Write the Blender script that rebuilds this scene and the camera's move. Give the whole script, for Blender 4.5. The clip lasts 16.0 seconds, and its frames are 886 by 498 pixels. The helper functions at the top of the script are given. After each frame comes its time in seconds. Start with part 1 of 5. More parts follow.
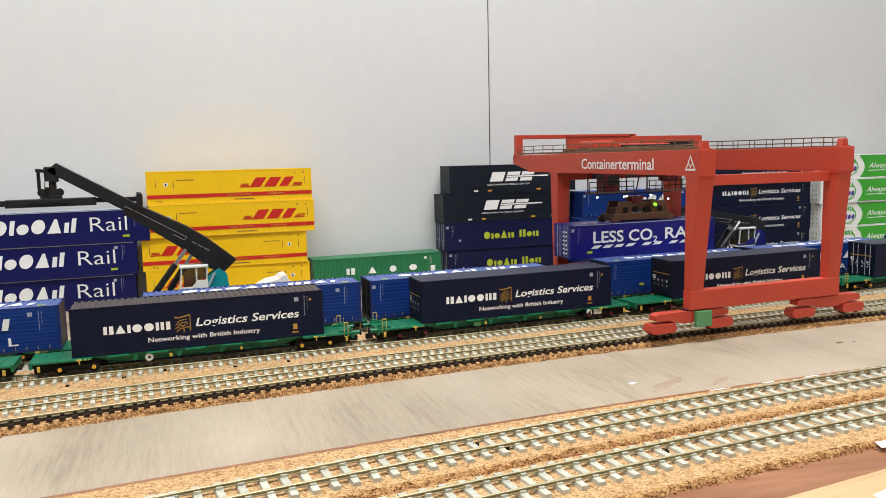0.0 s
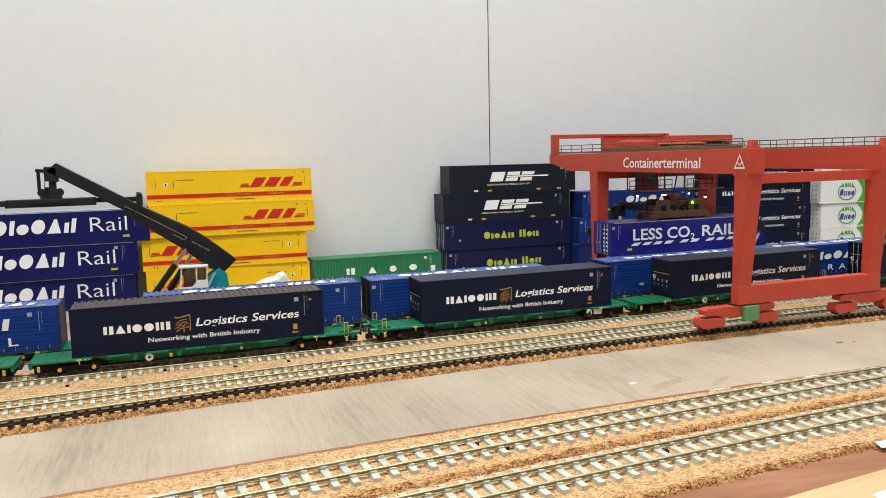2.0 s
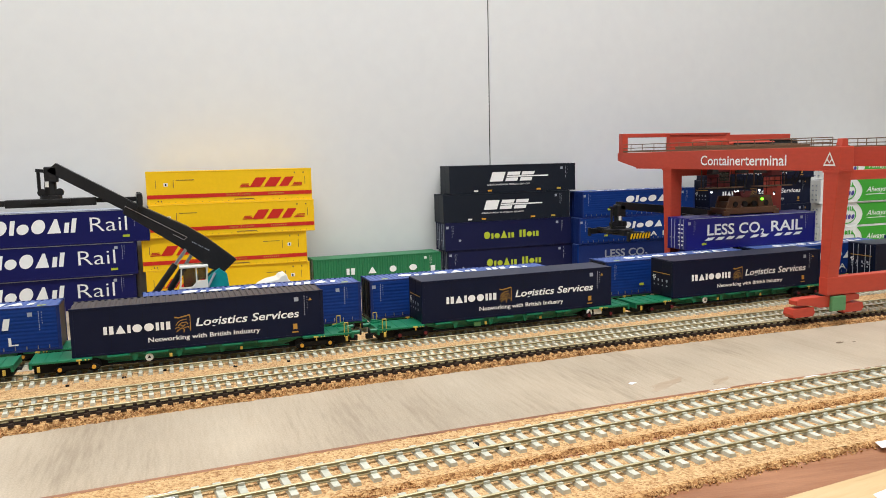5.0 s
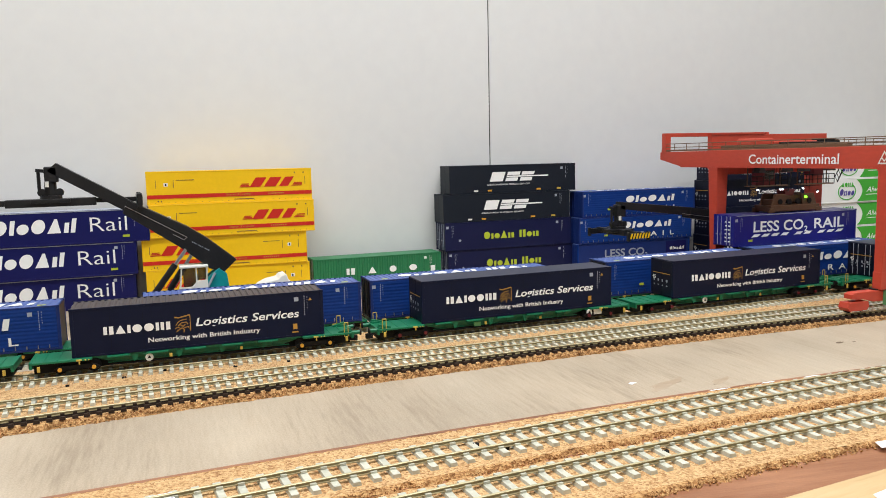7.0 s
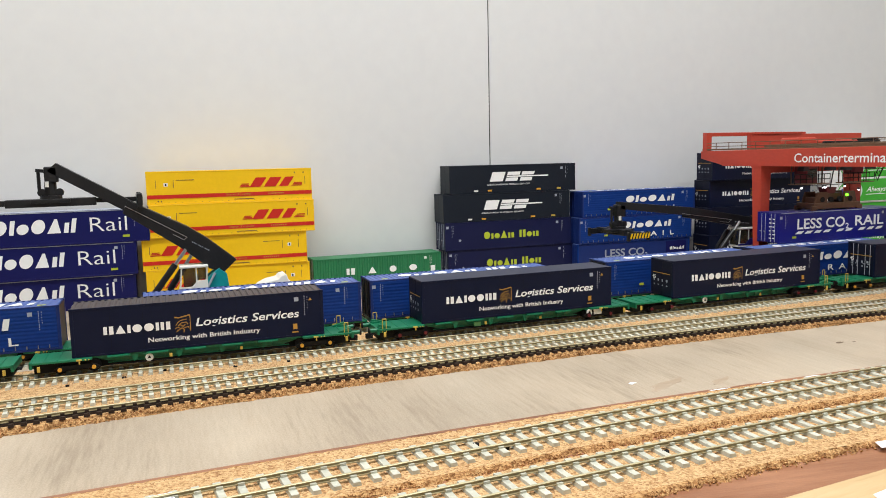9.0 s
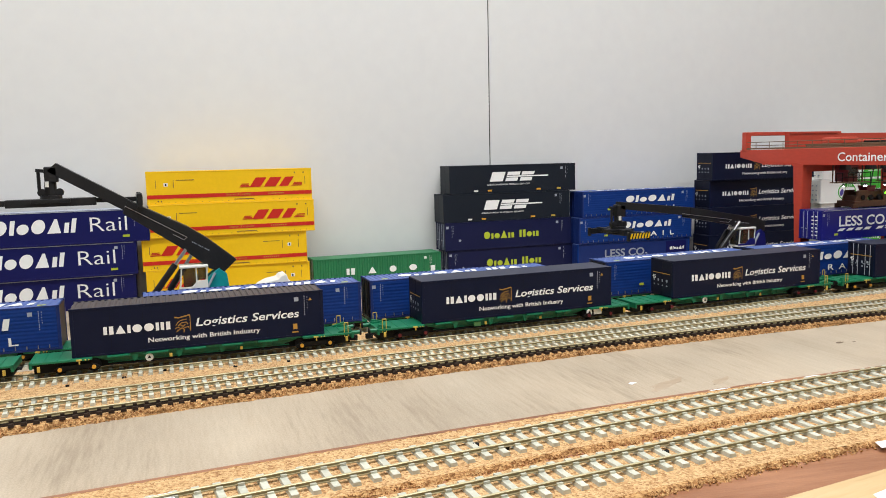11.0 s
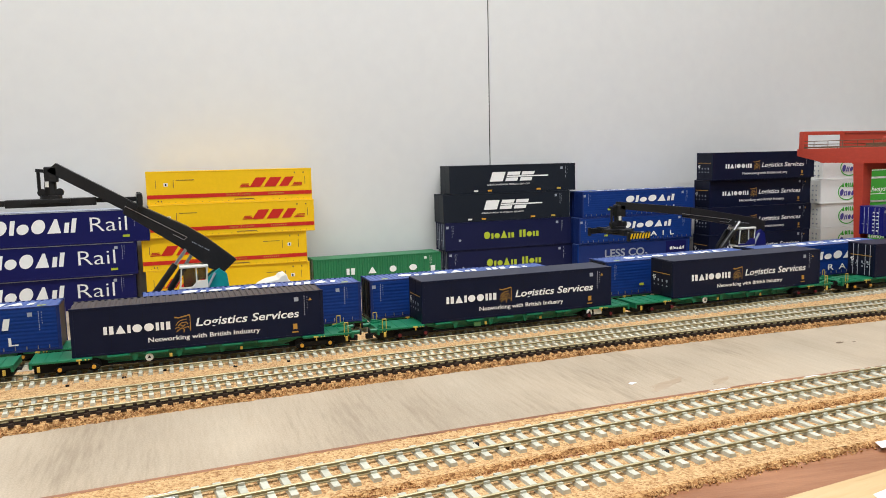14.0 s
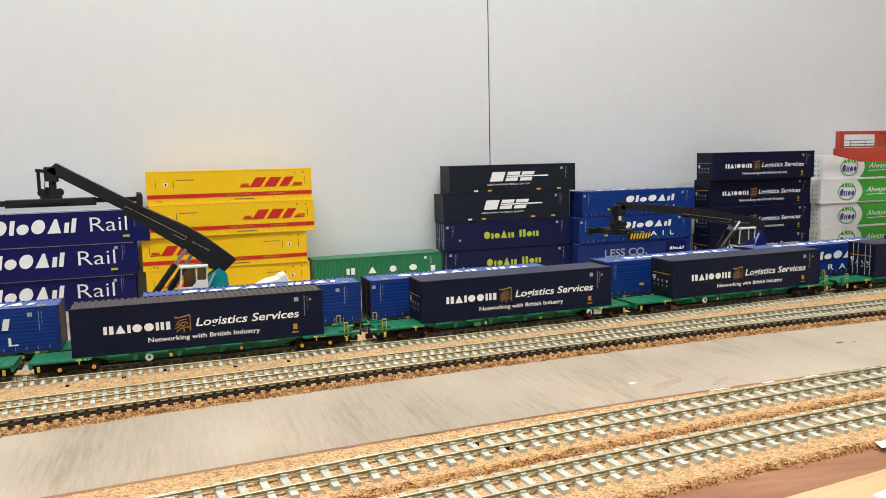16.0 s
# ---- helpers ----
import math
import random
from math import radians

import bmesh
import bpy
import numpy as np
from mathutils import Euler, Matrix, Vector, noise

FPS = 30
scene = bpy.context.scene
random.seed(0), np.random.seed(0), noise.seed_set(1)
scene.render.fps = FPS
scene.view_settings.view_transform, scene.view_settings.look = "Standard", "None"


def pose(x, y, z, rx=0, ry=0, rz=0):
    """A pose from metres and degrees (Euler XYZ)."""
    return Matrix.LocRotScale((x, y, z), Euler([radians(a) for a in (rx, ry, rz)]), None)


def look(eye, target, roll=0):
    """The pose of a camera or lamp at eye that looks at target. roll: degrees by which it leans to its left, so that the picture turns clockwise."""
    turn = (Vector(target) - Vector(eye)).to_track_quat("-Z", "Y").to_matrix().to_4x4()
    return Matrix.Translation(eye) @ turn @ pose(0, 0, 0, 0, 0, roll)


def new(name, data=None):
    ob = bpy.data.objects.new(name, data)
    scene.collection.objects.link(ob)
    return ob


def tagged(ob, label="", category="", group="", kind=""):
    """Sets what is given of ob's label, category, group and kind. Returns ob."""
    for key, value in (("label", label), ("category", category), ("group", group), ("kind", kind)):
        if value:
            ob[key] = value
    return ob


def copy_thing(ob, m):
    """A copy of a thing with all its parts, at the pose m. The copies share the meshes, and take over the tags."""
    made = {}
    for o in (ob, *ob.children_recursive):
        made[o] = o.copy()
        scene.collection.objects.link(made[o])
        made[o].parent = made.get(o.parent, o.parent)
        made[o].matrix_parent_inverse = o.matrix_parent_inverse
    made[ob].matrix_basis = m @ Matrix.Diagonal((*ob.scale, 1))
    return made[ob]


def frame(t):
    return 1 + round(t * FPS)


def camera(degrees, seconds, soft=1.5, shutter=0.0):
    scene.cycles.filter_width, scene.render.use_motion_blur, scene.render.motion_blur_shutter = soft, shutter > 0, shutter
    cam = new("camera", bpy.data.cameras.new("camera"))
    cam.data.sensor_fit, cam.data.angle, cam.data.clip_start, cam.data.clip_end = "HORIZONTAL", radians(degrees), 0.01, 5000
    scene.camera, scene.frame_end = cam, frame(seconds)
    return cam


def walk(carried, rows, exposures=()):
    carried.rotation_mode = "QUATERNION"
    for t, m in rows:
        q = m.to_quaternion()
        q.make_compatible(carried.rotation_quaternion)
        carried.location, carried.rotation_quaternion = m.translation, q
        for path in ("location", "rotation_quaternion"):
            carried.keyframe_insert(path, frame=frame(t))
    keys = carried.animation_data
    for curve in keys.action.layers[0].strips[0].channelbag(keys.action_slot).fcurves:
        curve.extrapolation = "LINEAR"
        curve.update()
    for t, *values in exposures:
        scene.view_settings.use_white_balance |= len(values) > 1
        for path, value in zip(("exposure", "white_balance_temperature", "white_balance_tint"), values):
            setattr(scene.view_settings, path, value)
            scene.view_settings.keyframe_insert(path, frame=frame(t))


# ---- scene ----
cam = camera(59.70, 16.0, soft=0.9)
MM = 0.001
EYE = (0.0629, -0.5897, 0.1556)
VIEW = look(EYE, (EYE[0] + 0.34387, EYE[1] + 0.93139, EYE[2] - 0.11942), roll=-1.265)
walk(cam, [(0.0, VIEW), (16.0, VIEW)])

# ---- world and light: a closed room under ceiling tubes ----
world = bpy.data.worlds.new("world")
scene.world = world
world.use_nodes = True
world.node_tree.nodes["Background"].inputs[0].default_value = (0.9, 0.95, 1.0, 1)
world.node_tree.nodes["Background"].inputs[1].default_value = 0.25


def tube_lamp(x, y, z, sx, sy, watts, colour):
    data = bpy.data.lights.new("tube_light", "AREA")
    data.shape, data.size, data.size_y, data.energy, data.color = "RECTANGLE", sx, sy, watts, colour
    ob = new("tube_light", data)
    ob.location = (x, y, z)
    return ob


tube_lamp(0.22, -0.30, 1.38, 1.5, 0.20, 22.4, (0.965, 0.985, 0.995))
tube_lamp(0.22, -1.20, 1.38, 1.5, 0.20, 11.6, (0.965, 0.985, 0.995))


# ---- materials ----
def lin(r, g, b):
    return tuple(((c / 255) / 12.92 if c <= 10 else (((c / 255) + 0.055) / 1.055) ** 2.4) for c in (r, g, b)) + (1.0,)


def material(name, rgb, rough=0.45, metal=0.0, vary=0.10, grain=400.0, bump=0.05, bump_grain=1500.0, stretch=(1, 1, 1), second=None, spec=0.5, glow=0.0, per_piece=0.0):
    """Procedural paint, plastic or metal: colour drifting at two scales, uneven gloss, fine relief."""
    m = bpy.data.materials.new(name)
    m.use_nodes = True
    nt = m.node_tree
    b = nt.nodes["Principled BSDF"]
    co = nt.nodes.new("ShaderNodeTexCoord")
    mp = nt.nodes.new("ShaderNodeMapping")
    mp.inputs["Scale"].default_value = stretch
    nt.links.new(co.outputs["Object"], mp.inputs[0])
    n1 = nt.nodes.new("ShaderNodeTexNoise")
    n1.inputs["Scale"].default_value, n1.inputs["Detail"].default_value = grain, 6
    n2 = nt.nodes.new("ShaderNodeTexNoise")
    n2.inputs["Scale"].default_value, n2.inputs["Detail"].default_value = grain / 14, 3
    n3 = nt.nodes.new("ShaderNodeTexNoise")
    n3.inputs["Scale"].default_value, n3.inputs["Detail"].default_value = bump_grain, 4
    for n in (n1, n2, n3):
        nt.links.new(mp.outputs[0], n.inputs["Vector"])
    add = nt.nodes.new("ShaderNodeMath")
    add.operation = "ADD"
    nt.links.new(n1.outputs[0], add.inputs[0])
    nt.links.new(n2.outputs[0], add.inputs[1])
    ramp = nt.nodes.new("ShaderNodeMapRange")
    ramp.inputs["From Min"].default_value, ramp.inputs["From Max"].default_value = 0.65, 1.35
    nt.links.new(add.outputs[0], ramp.inputs["Value"])
    mix = nt.nodes.new("ShaderNodeMix")
    mix.data_type = "RGBA"
    c = lin(*rgb)
    lo = tuple(v * (1 - vary) for v in c[:3]) + (1,)
    hi = lin(*second) if second else tuple(min(1, v * (1 + vary)) for v in c[:3]) + (1,)
    mix.inputs["A"].default_value, mix.inputs["B"].default_value = lo, hi
    nt.links.new(ramp.outputs[0], mix.inputs["Factor"])
    out = mix.outputs["Result"]
    if per_piece:
        info = nt.nodes.new("ShaderNodeObjectInfo")
        hsv = nt.nodes.new("ShaderNodeHueSaturation")
        mr = nt.nodes.new("ShaderNodeMapRange")
        mr.inputs["To Min"].default_value, mr.inputs["To Max"].default_value = 1 - per_piece, 1 + per_piece
        nt.links.new(info.outputs["Random"], mr.inputs["Value"])
        nt.links.new(mr.outputs[0], hsv.inputs["Value"])
        nt.links.new(out, hsv.inputs["Color"])
        out = hsv.outputs[0]
    nt.links.new(out, b.inputs["Base Color"])
    rr = nt.nodes.new("ShaderNodeMapRange")
    rr.inputs["To Min"].default_value, rr.inputs["To Max"].default_value = max(0.03, rough - 0.1), min(1, rough + 0.1)
    nt.links.new(n2.outputs[0], rr.inputs["Value"])
    nt.links.new(rr.outputs[0], b.inputs["Roughness"])
    b.inputs["Metallic"].default_value = metal
    b.inputs["Specular IOR Level"].default_value = spec
    if bump:
        bp = nt.nodes.new("ShaderNodeBump")
        bp.inputs["Strength"].default_value, bp.inputs["Distance"].default_value = bump, 0.0004
        nt.links.new(n3.outputs[0], bp.inputs["Height"])
        nt.links.new(bp.outputs[0], b.inputs["Normal"])
    if glow:
        b.inputs["Emission Color"].default_value = c
        b.inputs["Emission Strength"].default_value = glow
    return m


def cork_material(name, pale, mid, dark, scale):
    m = bpy.data.materials.new(name)
    m.use_nodes = True
    nt = m.node_tree
    b = nt.nodes["Principled BSDF"]
    b.inputs["Roughness"].default_value = 0.9
    b.inputs["Specular IOR Level"].default_value = 0.15
    co = nt.nodes.new("ShaderNodeTexCoord")
    vo = nt.nodes.new("ShaderNodeTexVoronoi")
    vo.inputs["Scale"].default_value = scale
    nz = nt.nodes.new("ShaderNodeTexNoise")
    nz.inputs["Scale"].default_value, nz.inputs["Detail"].default_value = scale * 0.22, 5
    nt.links.new(co.outputs["Object"], vo.inputs["Vector"])
    nt.links.new(co.outputs["Object"], nz.inputs["Vector"])
    sep = nt.nodes.new("ShaderNodeSeparateColor")
    nt.links.new(vo.outputs["Color"], sep.inputs[0])
    add = nt.nodes.new("ShaderNodeMath")
    add.operation = "ADD"
    nt.links.new(sep.outputs[0], add.inputs[0])
    nt.links.new(nz.outputs[0], add.inputs[1])
    cr = nt.nodes.new("ShaderNodeValToRGB")
    e = cr.color_ramp.elements
    e[0].position, e[0].color = 0.22, lin(*dark)
    e[1].position, e[1].color = 0.9, lin(*pale)
    k = e.new(0.5)
    k.color = lin(*mid)
    half = nt.nodes.new("ShaderNodeMath")
    half.operation = "MULTIPLY"
    half.inputs[1].default_value = 0.6
    nt.links.new(add.outputs[0], half.inputs[0])
    nt.links.new(half.outputs[0], cr.inputs[0])
    nt.links.new(cr.outputs[0], b.inputs["Base Color"])
    bp = nt.nodes.new("ShaderNodeBump")
    bp.inputs["Strength"].default_value, bp.inputs["Distance"].default_value = 0.8, 0.0008
    nt.links.new(vo.outputs["Distance"], bp.inputs["Height"])
    nt.links.new(bp.outputs[0], b.inputs["Normal"])
    return m


def wood_material(name, pale, mid, dark, along, scale=60.0, rough=0.6, speckle=0.0):
    """Timber or plywood with grain drawn out along one axis, darker smears and stains."""
    m = bpy.data.materials.new(name)
    m.use_nodes = True
    nt = m.node_tree
    b = nt.nodes["Principled BSDF"]
    b.inputs["Roughness"].default_value = rough
    b.inputs["Specular IOR Level"].default_value = 0.3
    co = nt.nodes.new("ShaderNodeTexCoord")
    mp = nt.nodes.new("ShaderNodeMapping")
    turn = nt.nodes.new("ShaderNodeMapping")
    turn.inputs["Rotation"].default_value = (0, 0, along)
    nt.links.new(co.outputs["Object"], turn.inputs[0])
    mp.inputs["Scale"].default_value = (0.10, 1.0, 1.0)
    nt.links.new(turn.outputs[0], mp.inputs[0])
    g = nt.nodes.new("ShaderNodeTexNoise")
    g.inputs["Scale"].default_value, g.inputs["Detail"].default_value, g.inputs["Roughness"].default_value = scale * 9, 8, 0.65
    nt.links.new(mp.outputs[0], g.inputs["Vector"])
    mp2 = nt.nodes.new("ShaderNodeMapping")
    mp2.inputs["Scale"].default_value = (0.3, 1.0, 1.0)
    nt.links.new(turn.outputs[0], mp2.inputs[0])
    s = nt.nodes.new("ShaderNodeTexNoise")
    s.inputs["Scale"].default_value, s.inputs["Detail"].default_value = scale * 0.33, 5
    nt.links.new(mp2.outputs[0], s.inputs["Vector"])
    mix = nt.nodes.new("ShaderNodeMix")
    mix.data_type = "FLOAT"
    mix.inputs["Factor"].default_value = 0.66
    nt.links.new(g.outputs[0], mix.inputs["A"])
    nt.links.new(s.outputs[0], mix.inputs["B"])
    cr = nt.nodes.new("ShaderNodeValToRGB")
    e = cr.color_ramp.elements
    e[0].position, e[0].color = 0.3, lin(*dark)
    e[1].position, e[1].color = 0.66, lin(*pale)
    k = e.new(0.47)
    k.color = lin(*mid)
    nt.links.new(mix.outputs["Result"], cr.inputs[0])
    tone = cr.outputs[0]
    if speckle:   # pores, scuffs and broad uneven greying
        fine = nt.nodes.new("ShaderNodeTexNoise")
        fine.inputs["Scale"].default_value, fine.inputs["Detail"].default_value, fine.inputs["Roughness"].default_value = 900, 5, 0.7
        nt.links.new(turn.outputs[0], fine.inputs["Vector"])
        wide = nt.nodes.new("ShaderNodeTexNoise")
        wide.inputs["Scale"].default_value, wide.inputs["Detail"].default_value = 7.0, 4
        nt.links.new(turn.outputs[0], wide.inputs["Vector"])
        both = nt.nodes.new("ShaderNodeMath")
        both.operation = "ADD"
        nt.links.new(fine.outputs[0], both.inputs[0])
        nt.links.new(wide.outputs[0], both.inputs[1])
        mr = nt.nodes.new("ShaderNodeMapRange")
        mr.inputs["From Min"].default_value, mr.inputs["From Max"].default_value = 0.6, 1.4
        mr.inputs["To Min"].default_value, mr.inputs["To Max"].default_value = 1 - speckle, 1 + speckle * 0.8
        nt.links.new(both.outputs[0], mr.inputs["Value"])
        hsv = nt.nodes.new("ShaderNodeHueSaturation")
        nt.links.new(mr.outputs[0], hsv.inputs["Value"])
        nt.links.new(tone, hsv.inputs["Color"])
        tone = hsv.outputs[0]
    nt.links.new(tone, b.inputs["Base Color"])
    bp = nt.nodes.new("ShaderNodeBump")
    bp.inputs["Strength"].default_value, bp.inputs["Distance"].default_value = 0.25, 0.0005
    nt.links.new(g.outputs[0], bp.inputs["Height"])
    nt.links.new(bp.outputs[0], b.inputs["Normal"])
    return m


M_WALL = material("painted_board", (224, 224, 224), 0.75, vary=0.012, grain=60, bump=0.10, bump_grain=700, second=(228, 228, 227))
M_CEIL = material("ceiling_paint", (225, 224, 220), 0.8, vary=0.02, grain=20)
M_ROOM = material("room_paint", (176, 177, 178), 0.8, vary=0.02, grain=20)
# darker than the other walls, to cut bounce light from the left
M_DIMWALL = material("light_dimming_wall", (96, 98, 102), 0.8, vary=0.03, grain=20)
M_SEAM = material("seam_gap", (18, 18, 20), 0.9, vary=0.3, grain=300)
M_PLY = wood_material("grey_plywood", (197, 183, 163), (182, 166, 145), (144, 128, 108), radians(91), 34, 0.6, 0.3)
M_STAIN = wood_material("glue_smear", (186, 168, 146), (175, 155, 132), (150, 130, 107), radians(40), 30, 0.45)
# for the unseen floor, grey so it throws no red light upward
M_FLOOR = wood_material("neutral_bounce_floor", (132, 128, 120), (118, 114, 108), (98, 94, 88), 0.0, 20)
M_GRIME = material("knot_brown", (104, 84, 64), 0.6, vary=0.3, grain=900)
M_PLYRED = wood_material("red_plywood", (182, 132, 100), (150, 102, 74), (104, 66, 46), radians(8), 34, 0.4, 0.15)
M_PINE = wood_material("pine_batten", (226, 200, 158), (212, 180, 134), (180, 140, 96), radians(-6), 30, 0.45)
M_CORK = cork_material("cork_sheet", (224, 190, 142), (202, 160, 113), (148, 104, 66), 950)
M_CORKEDGE = cork_material("cork_crumb", (218, 176, 122), (186, 138, 90), (112, 72, 44), 1000)
M_SLEEP = material("concrete_sleeper", (201, 200, 184), 0.72, vary=0.13, grain=500, per_piece=0.09)
M_SLEEPB = material("black_sleeper", (58, 45, 37), 0.7, vary=0.2, grain=500, per_piece=0.15, spec=0.2)
M_RAILTOP = material("rail_head", (204, 194, 156), 0.45, 0.6, vary=0.14, grain=300)
M_RAILSIDE = material("rail_web", (160, 147, 110), 0.55, 0.3, vary=0.2, grain=500)
M_NAVY = material("navy_paint", (13, 21, 48), 0.42, vary=0.10, spec=0.22)
M_NAVYEND = material("navy_end", (10, 15, 36), 0.45, vary=0.12, spec=0.25)
M_ROOFGREY = material("weathered_roof", (74, 66, 66), 0.6, vary=0.18, grain=300)
M_ROOFNAVY = material("navy_roof", (44, 48, 68), 0.5, vary=0.14, grain=300)
M_BLUE = material("curtain_blue", (9, 52, 126), 0.46, vary=0.12, spec=0.3)
M_BLUEDK = material("frame_blue", (14, 42, 108), 0.45, vary=0.12)
M_BLUEROOF = material("blue_roof", (84, 106, 168), 0.5, vary=0.12)
M_ROYAL = material("royal_blue", (15, 18, 118), 0.32, vary=0.08)
M_RAILBLUE = material("deep_blue", (18, 21, 86), 0.42, vary=0.08, spec=0.3)
M_CHAR = material("charcoal_paint", (23, 30, 41), 0.48, vary=0.1, spec=0.3)
M_DREAM = material("indigo_paint", (18, 23, 64), 0.48, vary=0.1, spec=0.3)
M_YELLOW = material("yellow_paint", (252, 201, 16), 0.4, vary=0.04)
M_SIGRED = material("signal_red", (206, 40, 28), 0.4, vary=0.05)
M_GREEN = material("bogie_green", (8, 112, 76), 0.42, vary=0.16)
M_GREENC = material("corrugated_green", (40, 122, 78), 0.45, vary=0.12)
M_LEAF = material("bright_green", (66, 178, 52), 0.4, vary=0.05)
M_WHITE = material("white_paint", (238, 238, 234), 0.4, vary=0.03)
M_PRINT = material("white_print", (252, 252, 250), 0.5, vary=0.02)
M_CREAM = material("off_white", (236, 233, 224), 0.5, vary=0.08)
M_PURPLE = material("purple_print", (84, 74, 160), 0.45, vary=0.05)
M_GOLD = material("gold_print", (196, 146, 58), 0.4, vary=0.1)
M_LIME = material("lime_print", (186, 200, 52), 0.45, vary=0.05)
M_GREYPRINT = material("grey_print", (168, 174, 186), 0.5, vary=0.05)
M_ORANGE = material("orange_plastic", (228, 166, 58), 0.4, vary=0.12)
M_HANDY = material("handrail_yellow", (206, 176, 78), 0.4, vary=0.15)
M_MAROON = material("maroon_cap", (104, 28, 34), 0.45, vary=0.1)
M_CRANE = material("crane_red", (195, 69, 49), 0.46, vary=0.09, bump=0.10, stretch=(0.35, 0.35, 1.0))
M_CRANEDK = material("crane_walkway", (116, 88, 66), 0.6, vary=0.15)
M_BROWN = material("spreader_brown", (86, 56, 36), 0.5, vary=0.2)
M_BLACK = material("black_plastic", (30, 30, 32), 0.38, vary=0.25, spec=0.4)
M_DARK = material("underframe_black", (22, 20, 20), 0.65, vary=0.25, spec=0.25)
M_TYRE = material("tyre_rubber", (26, 26, 27), 0.75, vary=0.15)
M_TEAL = material("teal_plastic", (16, 146, 152), 0.4, vary=0.08)
M_STBLUE = material("dark_blue_plastic", (24, 30, 110), 0.35, vary=0.08)
M_STEEL = material("steel", (190, 190, 190), 0.3, 0.9, vary=0.1)
M_BOXGREEN = material("motor_green", (92, 150, 98), 0.5, vary=0.1)
M_PAPER = material("paper", (240, 240, 240), 0.8, vary=0.02)
M_LED = material("white_led", (240, 245, 255), glow=6.0)
M_LEDG = material("green_led", (110, 255, 40), glow=4.0)
M_TUBE = material("tube_glow", (250, 248, 242), glow=1.0)
M_GLASS = material("tinted_window", (110, 104, 84), 0.08, vary=0.05)
M_GLASS.node_tree.nodes["Principled BSDF"].inputs["Transmission Weight"].default_value = 0.75


# ---- mesh helpers (millimetres in, metres out) ----
def V(x, y, z):
    return Vector((x * MM, y * MM, z * MM))


def part(name, bm, mat, parent=None, label="", smooth=False, extra=()):
    me = bpy.data.meshes.new(name)
    bm.to_mesh(me)
    bm.free()
    me.materials.append(mat)
    for m in extra:
        me.materials.append(m)
    if smooth:
        me.polygons.foreach_set("use_smooth", [True] * len(me.polygons))
    ob = new(name, me)
    if parent:
        ob.parent = parent
    if label:
        ob["label"] = label
    return ob


def thing(name, m, label, category, group="", kind=""):
    ob = new(name)
    ob.empty_display_size = 0.01
    ob.matrix_basis = m
    return tagged(ob, label, category, group, kind)


def at(x, y, z, rz=0):
    return pose(x * MM, y * MM, z * MM, 0, 0, rz)


def box(x0, x1, y0, y1, z0, z1, bevel=0.0, bm=None):
    bm = bm or bmesh.new()
    r = bmesh.ops.create_cube(bm, size=1)
    for v in r["verts"]:
        v.co = V(x0 + (v.co.x + 0.5) * (x1 - x0), y0 + (v.co.y + 0.5) * (y1 - y0), z0 + (v.co.z + 0.5) * (z1 - z0))
    if bevel:
        edges = list({e for v in r["verts"] for e in v.link_edges})
        bmesh.ops.bevel(bm, geom=edges, offset=bevel * MM, segments=2, affect="EDGES", profile=0.5)
    return bm


def rod(p0, p1, r, seg=8, bm=None, r2=None):
    bm = bm or bmesh.new()
    a, b = V(*p0), V(*p1)
    d = b - a
    m = Matrix.Translation((a + b) / 2) @ d.to_track_quat("Z", "Y").to_matrix().to_4x4()
    bmesh.ops.create_cone(bm, cap_ends=True, segments=seg, radius1=r * MM, radius2=(r if r2 is None else r2) * MM, depth=d.length, matrix=m)
    return bm


def prism(points, axis, lo, hi, bevel=0.0, bm=None):
    """An outline drawn in the two axes other than axis, pushed from lo to hi along it."""
    bm = bm or bmesh.new()

    def put(a, b, c):
        return {"x": V(c, a, b), "y": V(a, c, b), "z": V(a, b, c)}[axis]
    lo_v = [bm.verts.new(put(a, b, lo)) for a, b in points]
    hi_v = [bm.verts.new(put(a, b, hi)) for a, b in points]
    fs = [bm.faces.new(lo_v), bm.faces.new(hi_v[::-1])]
    n = len(points)
    for i in range(n):
        fs.append(bm.faces.new((lo_v[i], hi_v[i], hi_v[(i + 1) % n], lo_v[(i + 1) % n])))
    bmesh.ops.recalc_face_normals(bm, faces=fs)
    if bevel:
        bmesh.ops.bevel(bm, geom=list({e for f in fs for e in f.edges}), offset=bevel * MM, segments=2, affect="EDGES", profile=0.5)
    return bm


def beam(p0, p1, w, h, bevel=0.0, w2=None, h2=None):
    """A straight square-section member between two points, w across and h deep, tapering to w2, h2."""
    bm = bmesh.new()
    a, b = V(*p0), V(*p1)
    d = (b - a).normalized()
    side = Vector((0, 0, 1)).cross(d)
    side = side.normalized() if side.length > 1e-6 else Vector((1, 0, 0))
    up = d.cross(side)
    w2, h2 = (w if w2 is None else w2), (h if h2 is None else h2)
    rings = [[bm.verts.new(c + side * (sx * ww * MM / 2) + up * (sz * hh * MM / 2)) for sx, sz in ((-1, -1), (1, -1), (1, 1), (-1, 1))] for c, ww, hh in ((a, w, h), (b, w2, h2))]
    bm.faces.new(rings[0]), bm.faces.new(rings[1][::-1])
    for i in range(4):
        bm.faces.new((rings[0][i], rings[1][i], rings[1][(i + 1) % 4], rings[0][(i + 1) % 4]))
    bmesh.ops.recalc_face_normals(bm, faces=bm.faces)
    if bevel:
        bmesh.ops.bevel(bm, geom=list(bm.edges), offset=bevel * MM, segments=2, affect="EDGES", profile=0.5)
    return bm


